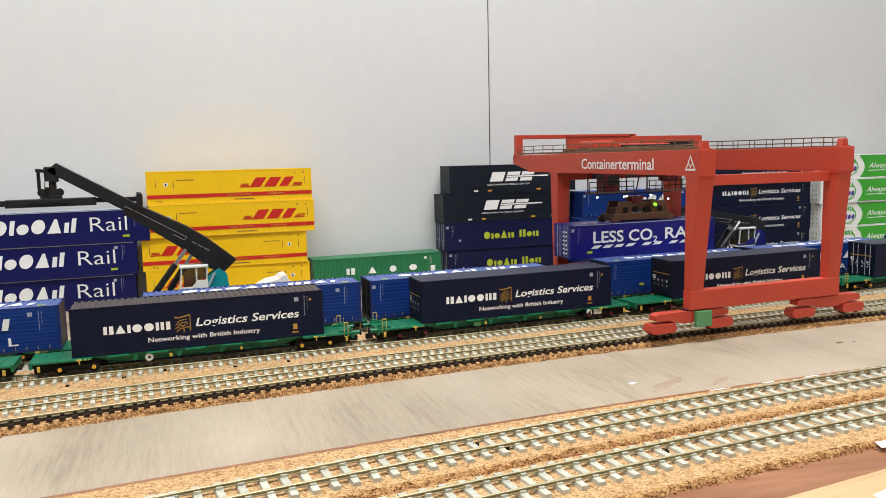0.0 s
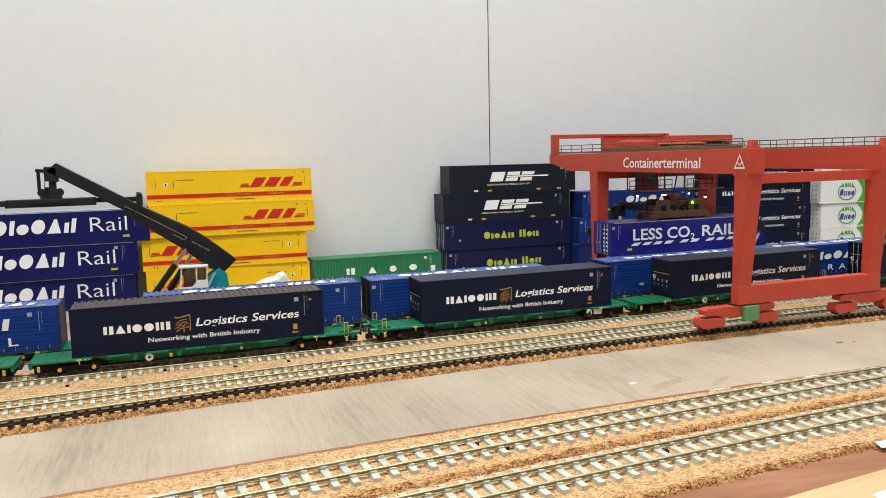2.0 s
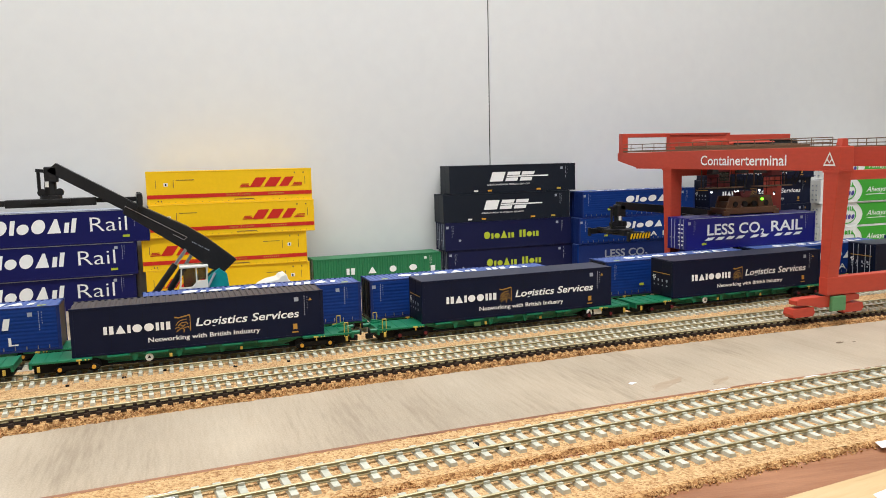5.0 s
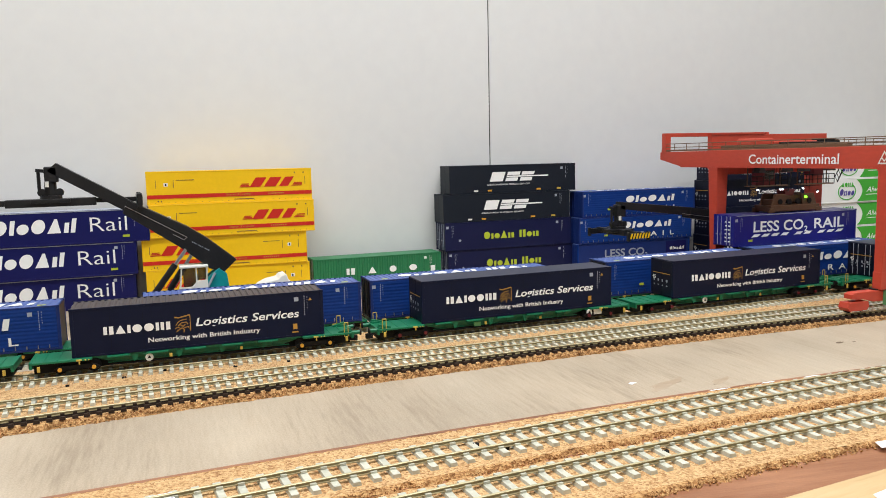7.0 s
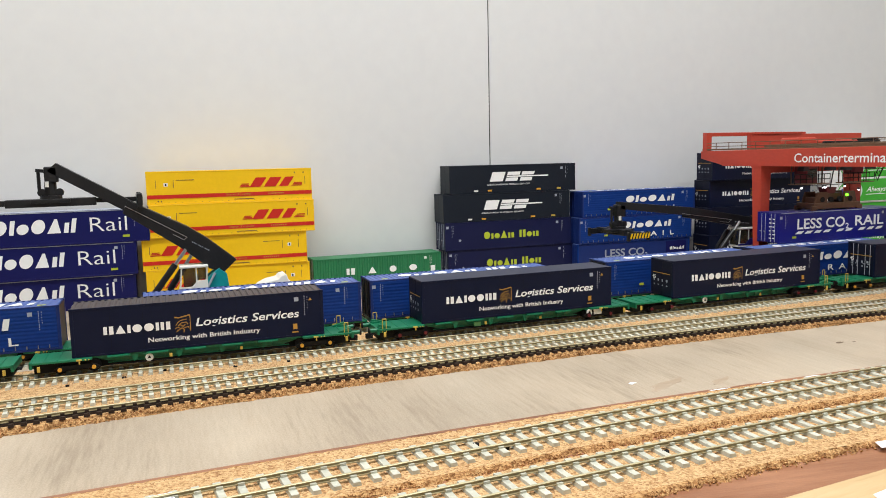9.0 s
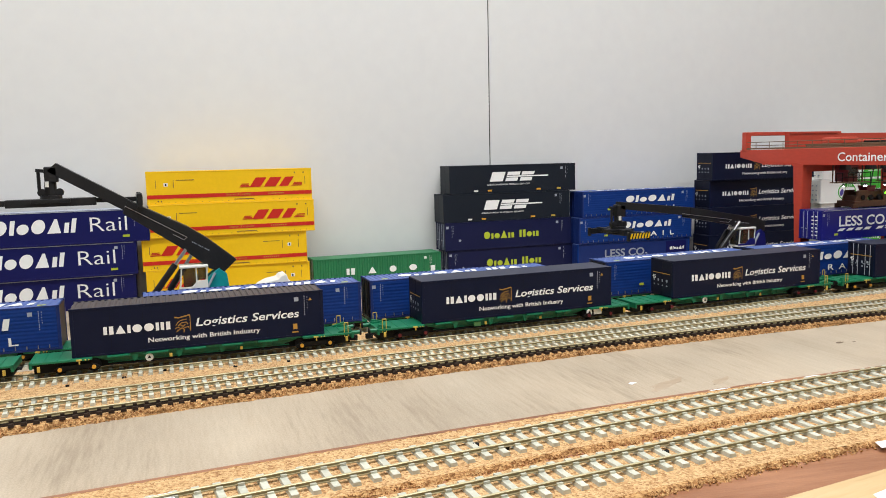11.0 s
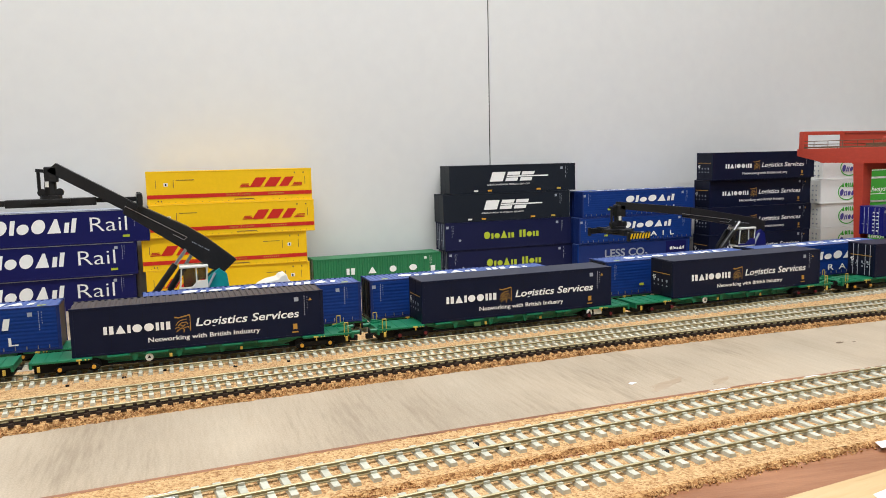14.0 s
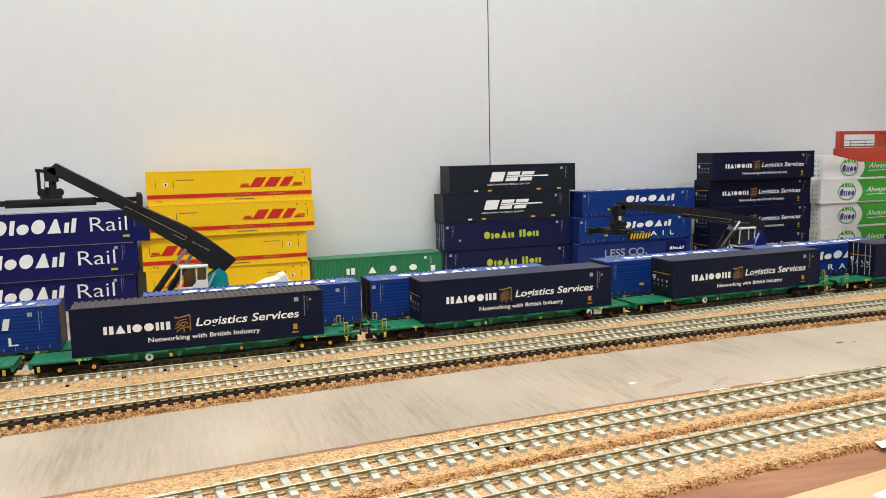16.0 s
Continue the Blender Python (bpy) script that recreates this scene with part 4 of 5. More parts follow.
    part("air_tank", rod((L * 0.55, -3, deck - 7.5), (L * 0.55 + 22, -3, deck - 7.5), 2.4, 12), M_DARK, t)
    for a in (18, L - 42):
        bog = part("bogie", box(a - 1, a + 25, -10, 10, railtop + 2.0, min(deck - 1.7, railtop + 8.4), 0.4), M_DARK, t)
        for sy in (-1, 1):
            y0, y1 = sorted((sy * 12.2, sy * 10.2))
            part("side_frame", prism([(a - 3, railtop + 4.0), (a + 2, railtop + 6.4), (a + 22, railtop + 6.4), (a + 27, railtop + 4.0), (a + 24, railtop + 2.4), (a + 17, railtop + 3.6), (a + 7, railtop + 3.6), (a, railtop + 2.4)], "y", y0, y1), M_DARK, bog)
            for c in (a + 1, a + 23):
                part("axle_box", box(c - 2.0, c + 2.0, min(sy * 12.0, sy * 13.0), max(sy * 12.0, sy * 13.0), railtop + 2.2, railtop + 6.0, 0.3), M_DARK, bog)
                part("axle_cap", rod((c, sy * 12.9, railtop + 4.0), (c, sy * 14.2, railtop + 4.0), 1.45, 12), cap, bog)
        for c in (a + 1, a + 23):
            for sy in (-1, 1):
                bm = rod((c, sy * 7.2, railtop + 4.6), (c, sy * 9.4, railtop + 4.6), 4.55, 20)
                part("wheel", bm, M_DARK, bog)
            part("axle", rod((c, -9, railtop + 4.6), (c, 9, railtop + 4.6), 0.9, 8), M_DARK, bog)
    for end, on in ((0, buffers[0]), (1, buffers[1])):
        s, xe = (-1, 0) if end == 0 else (1, L)
        # black block added to stand for the darkness beneath the end deck
        part("drag_box", box(min(xe - s * 2, xe - s * 17), max(xe - s * 2, xe - s * 17), -8.5, 8.5, railtop + 1.6, deck - 1.7, 0.3), M_DARK, t)
        for k in range(3):
            a = xe - s * (9 + k * 9)
            part("deck_rib", box(a - 0.5, a + 0.5, -w + 1, w - 1, deck - 0.1, deck + 0.35, 0.1), M_GREEN, t)
        part("headstock", box(min(xe, xe - s * 2), max(xe, xe - s * 2), -w, w, deck - 4.6, deck + 0.4, 0.3), M_GREEN, t)
        for sy in (-1, 1):
            part("step_plate", box(min(xe - s * 5, xe - s * 7), max(xe - s * 5, xe - s * 7), min(sy * w, sy * (w + 1)), max(sy * w, sy * (w + 1)), deck - 6.6, deck - 2.6, 0.3), M_HANDY, t)
            if on:
                buf = part("buffer", rod((xe, sy * 11.3, deck - 1.2), (xe + s * 5.5, sy * 11.3, deck - 1.2), 1.7, 12), M_GREEN, t)
                part("buffer_head", rod((xe + s * 5.4, sy * 11.3, deck - 1.2), (xe + s * 6.4, sy * 11.3, deck - 1.2), 2.5, 16), M_DARK, buf)
                part("buffer_housing", box(min(xe - s * 1, xe - s * 7), max(xe - s * 1, xe - s * 7), sy * 11.3 - 2.3, sy * 11.3 + 2.3, deck - 3.4, deck + 1.6, 0.5), M_GREEN, t)
                part("brake_pipe", rod((xe, sy * 4.5, deck - 3), (xe + s * 4.5, sy * 4.5, deck - 9), 0.55, 6), M_DARK, t)
                part("bracket", prism([(xe - s * 1, deck), (xe - s * 12, deck), (xe - s * 12, deck + 1.0), (xe - s * 2, deck + 3.4)], "y", sy * 11.3 - 1.6, sy * 11.3 + 1.6), M_GREEN, t)
                bm = bmesh.new()
                for q in (-1.5, 1.5):
                    rod((xe - s * 6 + q, sy * (w - 0.6), deck - 3), (xe - s * 6 + q, sy * (w - 0.6), deck + 8.0), 0.36, 6, bm)
                rod((xe - s * 6 - 1.5, sy * (w - 0.6), deck + 8.0), (xe - s * 6 + 1.5, sy * (w - 0.6), deck + 8.0), 0.42, 6, bm)
                part("grab_rail", bm, M_HANDY, t)
        if not on:
            part("drawbar", rod((xe - s * 2, 0, deck - 6), (xe + s * 2.4, 0, deck - 6), 1.2, 8), M_DARK, t)
        else:
            part("coupling", box(min(xe, xe + s * 6.0), max(xe, xe + s * 6.0), -1.6, 1.6, railtop + 1.0, railtop + 5.0, 0.3), M_DARK, t)
    return t


FRONT = ((-250, -36, M_ORANGE, (1, 0), None, None), (-27, 203, M_ORANGE, (0, 1), 0.0, P_HAULRIB), (222, 458, M_MAROON, (1, 0), 261.1, P_HAUL), (464, 699, M_MAROON, (0, 1), 507.6, P_HAUL), (715, 950, M_ORANGE, (1, 0), 764, P_HAULDOOR), (956, 1190, M_ORANGE, (0, 1), 1003, P_HAUL))
for x0, x1, cap, buf, cx, pr in FRONT:
    wagon(x0, x1, 11.5, 19.0, 8.1, cap, buf, "front train wagons", "green low container wagon on black bogies", 0.83 if x0 == 222 else 0.34)
    if pr:
        a = cx + 90
        place(pr, cx, curve_back(a) - 90 * math.radians(yaw_back(a)), 19.0, yaw_back(a))
REAR = ((-240, 0, (1, 0), -193, 0), (12, 232, (0, 0), 46.5, 2), (237, 452, (0, 1), 235.0, 1), (466, 664, (1, 0), 477, 1), (668, 868, (0, 1), 673, 1), (885, 1100, (1, 0), 897, 1))
for x0, x1, buf, cx, way in REAR:
    wagon(x0, x1, 80.0, 12.6, 4.6, M_ORANGE, buf, "rear train wagons", "green low container wagon behind the front train")
    a = cx + 90
    place(P_CURTB if way == 2 else P_CURT, cx, 64 + curve_back(a) - 90 * math.radians(yaw_back(a)), 12.6, yaw_back(a))


# ---- reach stackers ----
def reach_stacker(px, pz, tx, tz, yc, paint, hood, label, turn, half, outer, inner, lifts, hood_size=(1.0, 1.0)):
    """A container reach stacker facing -x: boom from the pivot (px, pz) to the tip (tx, tz), in the plane y = yc."""
    t = thing("reach_stacker", at(px, yc, 0), label, "reach stacker", "reach stackers")
    dx, dz = tx - px, tz
    chassis = part("chassis", prism([(-62, 8), (-64, 16), (-40, 19), (-12, 20), (66, 20), (68, 14), (64, 8)], "y", -13, 13, 0.5), paint, t)
    part("front_axle", box(-54, -42, -19, 19, 6, 12, 0.4), M_BLACK, t)
    for wx, wys in ((-48, (-18.5, -12.5, 12.5, 18.5)), (48, (-14.5, 14.5))):
        for wy in wys:
            tyre = part("tyre", rod((wx, wy - 2.7, 9.2), (wx, wy + 2.7, 9.2), 9.2, 24), M_TYRE, t)
            part("rim", rod((wx, wy - 3.0, 9.2), (wx, wy + 3.0, 9.2), 4.6, 16), M_WHITE, tyre)
    for sy in (-1, 1):
        part("pivot_bracket", prism([(-36, 20), (-31, 30), (-27, pz - 14), (-16, pz - 6), (-9, pz - 12), (-7, 34), (8, 28), (20, 26), (46, 22), (46, 20)], "y", sy * 8 - 1.6, sy * 8 + 1.6, 0.4), paint, t)
    part("engine_deck", prism([(-20, 20), (-20, 27), (14, 30), (44, 27), (64, 25), (66, 20)], "y", -17, 17, 0.8), paint, t)
    hd = part("engine_hood", prism([(19 + x * hood_size[0], 26 + z * hood_size[1]) for x, z in ((0, 0), (1, 8), (9, 12), (20, 14), (23, 17), (28, 18), (30, 11), (34, 9), (35, 0))], "y", -15, 11, 0.8), hood if paint is M_TEAL else paint, t)
    part("air_intake", rod((19 + 22 * hood_size[0], -15.4, 26 + 6 * hood_size[1]), (19 + 22 * hood_size[0], -13.6, 26 + 6 * hood_size[1]), 4.2 * hood_size[1], 16), M_BLACK, hd)
    part("counterweight", prism([(56, 14), (56, 25), (70, 24), (74, 18), (70, 12)], "y", -18, 18, 1.0), paint, t)
    # cab
    cab = part("cab_floor", box(-53, -27, -12, 6, 34, 36, 0.4), hood, t)
    part("cab_support", box(-48, -32, -8, 4, 18, 34.2), M_BLACK, t)
    part("cab_lower_panel", prism([(-53, 36), (-27, 36), (-27, 44), (-36, 44), (-42, 38), (-53, 38)], "y", -12.2, -10.8, 0.2), hood if paint is M_TEAL else paint, cab)
    for a, b in ((-52, -50), (-37, -37), (-28.5, -27)):
        for y in (-11.5, 5.5):
            part("cab_pillar", beam((a, y, 36), (b, y, 56.5), 1.1, 1.1, 0.15), hood, cab)
    part("cab_roof", box(-52, -26, -13, 7, 56, 58.5, 0.8), hood, cab)
    part("side_window", box(-49, -38, -11.6, -11.2, 38.5, 56), M_GLASS, cab)
    part("rear_side_window", box(-36, -28.5, -11.6, -11.2, 44.5, 56), M_GLASS, cab)
    part("windscreen", beam((-52, -3, 36.5), (-50.2, -3, 56), 15, 0.4), M_GLASS, cab)
    seat = part("driver_seat", box(-42, -36, -6, 0, 38, 41, 0.6), M_BLACK, cab)
    part("seat_back", box(-37, -35, -6, 0, 41, 49, 0.5), M_BLACK, seat)
    for y in (-20, -14):
        part("mudguard", prism([(-60, 18), (-56, 23), (-42, 23), (-36, 18), (-37, 17), (-42, 21.5), (-56, 21.5), (-59, 17.5)], "y", y - 3, y + 3), M_BLACK, t)
    bm = bmesh.new()
    for a in (-62, -54, -46, -36, -28):
        rod((a, -19, 20), (a, -19, 33), 0.45, 6, bm)
    for z in (27, 33):
        rod((-62, -19, z), (-28, -19, z), 0.45, 6, bm)
    part("guard_rail", bm, M_BLACK, t)
    # boom
    ln = math.hypot(dx, dz - pz)
    ux, uz = dx / ln, (dz - pz) / ln

    def on(s, off=0.0):
        return (ux * s * ln, 0, pz + uz * s * ln - 3 + off)
    boom = part("boom", prism(outer, "y", -8, 8, 0.5), M_BLACK, t)
    part("inner_boom", prism(inner, "y", -6, 6, 0.4), M_BLACK, boom)
    bm = bmesh.new()
    a, b = on(0.28, 2.0), on(0.62, 2.0)
    rod((a[0], -8.3, a[2]), (b[0], -8.3, b[2]), 0.3, 6, bm)
    a2 = on(0.30, -2.0)
    rod((a2[0], -8.3, a2[2]), (on(0.36, -2.0)[0], -8.3, on(0.36, -2.0)[2]), 0.3, 6, bm)
    rod((a[0], -8.3, a[2]), (a2[0], -8.3, a2[2]), 0.3, 6, bm)
    part("hose_rail", bm, M_STEEL, boom)
    bm = bmesh.new()
    for k in range(11):
        q = on(0.16 + k * 0.009, 0)
        if k not in (3, 7):
            box(q[0] - 0.5, q[0] + 0.5, -8.3, -7.9, q[2] - 0.5, q[2] + 0.5, bm=bm)
    part("code_mark", bm, M_GREYPRINT, boom)["kind"] = "stuff"
    for y, (fx, fz, hx, hz) in zip((-10.0, 10.0), lifts):
        foot, top = (fx, y, fz), (hx, y, hz)
        mid = tuple(foot[i] + (top[i] - foot[i]) * 0.66 for i in range(3))
        cyl = part("lift_cylinder", rod(foot, mid, 3.0, 14), M_BLACK, t)
        part("piston_rod", rod(mid, top, 1.6, 10), M_STEEL, cyl)
        part("cylinder_foot", beam((fx - 4, y, 18), (fx + 1, y, fz + 1), 5, 6, 0.4), M_BLACK, t)
    part("stay", beam((-30, -11, 32), (-20, -11, 50), 2.0, 2.0, 0.3), M_GREYPRINT, t)
    # head and spreader, turned about its upright axis
    head = part("boom_head", box(dx - 6, dx + 5, -6, 6, dz - 13, dz + 1, 1.2), M_BLACK, t)
    part("damper", rod((dx - 11, 0, dz - 3), (dx - 11, 0, dz - 24), 1.5, 8), M_BLACK, head)
    part("damper_link", beam((dx - 13, 0, dz - 2), (dx + 2, 0, dz - 4), 4, 3, 0.3), M_BLACK, head)
    part("rotator", rod((dx - 2, 0, dz - 26), (dx - 2, 0, dz - 12), 5.0, 16), M_BLACK, head)
    part("slew_ring", rod((dx - 2, 0, dz - 28), (dx - 2, 0, dz - 24.5), 9.0, 20), M_BLACK, head)
    part("lamp", rod((dx - 4, -7, dz - 12), (dx - 4, -7, dz - 17), 1.6, 8), M_CREAM, head)
    for s in (-1, 1):
        part("side_ear", rod((dx - 2 + s * 7, -3, dz - 22), (dx - 2 + s * 7, 3, dz - 22), 3.6, 14), M_BLACK, head)
    rot = Matrix.Translation(V(dx - 2, 0, dz - 30.5)) @ Matrix.Rotation(radians(turn), 4, "Z")

    def spread(name, bm, mat, parent):
        bmesh.ops.transform(bm, matrix=rot, verts=bm.verts)
        return part(name, bm, mat, parent)
    sp = spread("spreader_beam", box(-half / 2, half / 2, -6, 6, -4, 3, 0.5), M_BLACK, t)
    spread("spreader_arm", box(-half, -half * 0.44, -4, 1, -2.5, 2.5, 0.4), M_BLACK, sp)
    spread("spreader_arm", box(half * 0.44, half, -1, 4, -2.0, 2.0, 0.4), M_BLACK, sp)
    for s in (-1, 1):
        spread("end_beam", box(s * half - 2.5, s * half + 2.5, -15, 15, -5.5, 4.5 if turn > -45 else 1.2, 0.5), M_BLACK, sp)
        for q in (-14, 14):
            spread("twist_lock", box(s * half - 2, s * half + 2, q - 1.6, q + 1.6, -8.0, 5.6 if turn > -45 else 2.0, 0.3), M_BLACK, sp)
        if turn < -45:
            bm = bmesh.new()
            for k in range(7):
                a = -14 + k * 4.1
                pts = [(a, -5.2), (a + 2.2, -5.2), (a + 4.2, 0.9), (a + 2.0, 0.9)]
                prism(pts, "x", s * (half + 2.6) - 0.1, s * (half + 2.6) + 0.1, 0.0, bm)
            spread("hazard_stripes", bm, M_YELLOW, sp)
    part("spreader_frame", box(dx - 18, dx + 14, -9, 9, dz - 31, dz - 27.6, 0.4), M_BLACK, t)
    return t


reach_stacker(131, 60, -23, 153.0, 180, M_TEAL, M_WHITE, "teal reach stacker with black boom raised over the stack", 3, 73,
              [(-93, 122), (-42, 95), (-26, 84), (1, 61), (-11, 50), (-24, 54), (-50, 76), (-98, 110)], [(-150, 157), (-88, 120), (-94, 111), (-158, 150)], ((-75, 34, -45, 74), (-61, 34, -39, 67)))
reach_stacker(796, 61, 577, 93.0, 195, M_STBLUE, M_WHITE, "dark blue reach stacker with black boom held low", -86, 38,
              [(-122, 87), (-20, 69), (-8, 64), (-8, 52), (-33, 57.5), (-124, 74)], [(-221, 97.5), (-118, 86.5), (-118, 76), (-221, 89)], ((-78, 34, -50, 66), (-66, 34, -44, 64)), (0.75, 0.35))

# ---- gantry crane ----
BASE = (540, 33, 8.6)
crane = thing("gantry_crane", at(*BASE), "orange-red gantry crane straddling both trains on its rails", "gantry crane")
SHIFT = Matrix.Translation(V(-1.3, 12.4, -3.27) - V(*BASE)) @ Matrix.Scale(1.021, 4)   # scaled 1.021 about the camera position, back onto its rail


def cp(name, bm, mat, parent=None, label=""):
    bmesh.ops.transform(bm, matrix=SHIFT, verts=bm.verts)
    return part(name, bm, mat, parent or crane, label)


GL, GR = (452.0, 467.0), (592.5, 608.0)   # the two girders in x
for gx0, gx1 in (GL, GR):
    out = gx0 if gx0 < 500 else gx1
    g = cp("girder", prism([(-104, 137.2), (185, 137.2), (224, 145.2), (224, 154.5), (-104, 156.5)], "x", gx0, gx1, 0.5), M_CRANE)
    cp("walkway", box(gx0 + 0.5, gx1 - 0.5, -100, 222, 155.3, 157.2), M_CRANEDK, g)
    cp("girder_lip", box(gx0 - 0.4, gx1 + 0.4, -104.2, 184, 136.2, 137.4), M_CRANE, g)
    for side in ((gx0 + 0.8,) if gx0 < 500 else (gx0 + 1.0, gx1 - 0.8)):
        for k in range(15):
            y = 219 - k * (219 + 95) / 14
            cp("rail_post", rod((side, y, 156), (side, y, 164.2), 0.42, 6), M_CRANEDK, g)
        for z in (160.0, 164.2):
            cp("handrail", rod((side, 219, z), (side, -95, z), 0.42, 6), M_CRANEDK, g)
    for ya, yb, yc in ((-103.0, -87.5, -95.5), (134.0, 119.0, 129.0)):
        bot = 45.3 if ya < 0 else 39.3
        lx0, lx1, lxb = (452.0, 467.0, 464.5) if gx0 < 500 else (592.5, 607.0, 606.0)
        bm = bmesh.new()
        top_v = [bm.verts.new(V(a, b, 137.0)) for a, b in ((lx0, ya), (lx1, ya), (lx1, yb), (lx0, yb))]
        low_v = [bm.verts.new(V(a, b, bot)) for a, b in ((lx0, yc), (lxb, yc), (lxb, yb), (lx0, yb))]
        bm.faces.new(top_v), bm.faces.new(low_v[::-1])
        for q in range(4):
            bm.faces.new((top_v[q], low_v[q], low_v[(q + 1) % 4], top_v[(q + 1) % 4]))
        bmesh.ops.recalc_face_normals(bm, faces=bm.faces)
        bmesh.ops.bevel(bm, geom=list(bm.edges), offset=0.5 * MM, segments=2, affect="EDGES", profile=0.5)
        leg = cp("leg", bm, M_CRANE)
        cp("leg_flange", box(lx0 - 0.6, lx1 + 0.6, min(ya, yb) - 0.6, max(ya, yb) + 0.6, 134.8, 136.2), M_CRANE, leg)
        if ya < 0:
            cp("leg_cap", prism([(lx0 + 3, 156), (lx0 + 11, 156), (lx0 + 9.5, 163), (lx0 + 5, 163)], "y", ya + 1, ya + 7, 0.3), M_CRANE, leg)
for y0, y1, z0 in ((-95.8, -86.8, 30.3), (118.8, 129.4, 24.0)):
    low = cp("sill_beam", prism([(451.8, z0), (606.4, z0), (606.4, z0 + 15.5), (451.8, z0 + 15.5)], "y", y0, y1, 0.6), M_CRANE)
    cp("tie_beam", box(465, 595, y0 + 1, y1 - 1, 128, 136.2, 0.4), M_CRANE)
    zr = 11.6 if y0 < 0 else 7.7
    yc = (-89.0 if y0 < 0 else 126.5)
    for bx in (456.0, 597.5):
        cp("bogie_pin", box(bx - 6, bx + 6, yc - 4, yc + 4, zr + 16, z0 + 0.5, 0.3), M_BLACK, low)
        eq = cp("equaliser", prism([(bx - 35, zr + 12.5), (bx - 35, zr + 16.5), (bx - 31, zr + 18), (bx + 31, zr + 18), (bx + 35, zr + 16.5), (bx + 35, zr + 12.5), (bx + 22, zr + 11.5), (bx + 9, zr + 8.5), (bx - 9, zr + 8.5), (bx - 22, zr + 11.5)], "y", yc - 5, yc + 4, 0.4), M_CRANE)
        for s in (-1, 1):
            bc = bx + s * 27.5
            truck = cp("wheel_truck", prism([(bc - 10, zr + 2.0), (bc - 12.5, zr + 5.0), (bc - 11, zr + 9.8), (bc + 11, zr + 9.8), (bc + 12.5, zr + 5.0), (bc + 10, zr + 2.0)], "y", yc - 5.5, yc + 5, 0.3), M_CRANE, eq)
            for q in (-7, 7):
                cp("wheel", rod((bc + q, yc - 1.8, zr + 3.2), (bc + q, yc + 2.0, zr + 3.2), 3.2, 14), M_DARK, truck)
        if y0 < 0 and bx < 500:
            cp("motor_box", box(457, 472, yc - 8.5, yc - 4.8, zr + 5.0, zr + 17.6, 0.5), M_BOXGREEN, eq, "green motor box")

# words and emblem on the outer face of the left girder
bm = letters("Containerterminal", 9.6, 116, 0.0, 0.012)
for v in bm.verts:
    v.co = V(451.4, 69.5 - v.co.x, 140.6 + v.co.y)
bmesh.ops.recalc_face_normals(bm, faces=bm.faces)
cp("lettering", bm, M_PRINT, None, "white lettering")
bm = bmesh.new()
for a, b, c, d in (((0, 0), (6.5, 12), (6.5, 9.6), (2.0, 1.4)), ((6.5, 12), (13, 0), (11, 1.4), (6.5, 9.6)), ((0, 0), (2.0, 1.4), (11, 1.4), (13, 0)), ((3.8, 5.0), (4.6, 5.8), (6.5, 3.4), (6.5, 2.0)), ((9.2, 5.0), (8.4, 5.8), (6.5, 3.4), (6.5, 2.0))):
    poly([a, b, c, d], bm)
for v in bm.verts:
    v.co = V(451.4, -87.2 - v.co.x, 140.3 + v.co.y)
cp("emblem", bm, M_WHITE, None, "white triangular emblem")

# portal frame and winch house at the far end of the girders
frame_p = cp("end_post", box(452, 459.5, 213, 221, 152, 177.4, 0.4), M_CRANE)
cp("end_bar", box(459, 612, 213, 221, 172.8, 177.4, 0.4), M_CRANE, frame_p)
cp("end_post", box(600, 607.5, 213, 221, 152, 177.4, 0.4), M_CRANE, frame_p)
cp("winch_house", box(515, 703, 206, 213.5, 154.5, 174.6, 0.5), M_CRANE)
cp("house_top", box(515, 598, 205, 213.4, 174.4, 177.2, 0.3), M_CRANE)
cp("house_bracket", prism([(611, 152), (703, 158), (703, 160), (611, 160)], "y", 206.5, 213, 0.0), M_CRANE)

# trolley on the girders, its platforms, lamps, ropes and spreader
TY = 100.0
trolley = cp("trolley_frame", box(462, 602, TY - 26, TY + 26, 157.4, 160.2, 0.4), M_CRANEDK)
winch = cp("winch_drum", rod((512, TY, 162.4), (575, TY, 162.4), 2.0, 18), M_CRANE, trolley)
cp("winch_motor", box(474, 500, TY - 14, TY + 14, 160, 167.5, 1.6), M_CRANE, trolley)
cp("winch_gear", box(577, 600, TY - 9, TY + 9, 160, 165.6, 0.6), M_DARK, trolley)
cp("cable_reel", rod((505, TY - 18, 161.5), (590, TY - 18, 161.5), 1.5, 10), M_DARK, trolley)
cp("operator_cabin", box(494, 511, TY - 6, TY + 12, 115.4, 137, 0.8), M_MAROON, trolley)
cp("cabin_window", box(496, 509, TY - 6.6, TY - 6.0, 122, 132), M_GLASS, trolley)
cp("equipment_house", box(572, 586, TY - 2, TY + 14, 124, 137, 0.8), M_MAROON, trolley)
for x0, x1 in ((472, 524), (543, 592)):
    plat = cp("platform", box(x0, x1, TY - 12, TY - 2, 114.4, 115.6, 0.2), M_CRANEDK, trolley)
    bm = bmesh.new()
    n = int((x1 - x0) / 8)
    for k in range(n + 1):
        x = x0 + (x1 - x0) * k / n
        rod((x, TY - 11.5, 115), (x, TY - 11.5, 126), 0.42, 6, bm)
    for z in (120.5, 126):
        rod((x0, TY - 11.5, z), (x1, TY - 11.5, z), 0.42, 6, bm)
    cp("platform_railing", bm, M_DARK, plat)
    for x in (x0 + 3, x1 - 3):
        cp("hanger", rod((x, TY - 3, 115), (x, TY - 3, 157), 0.7, 6), M_BROWN, plat)
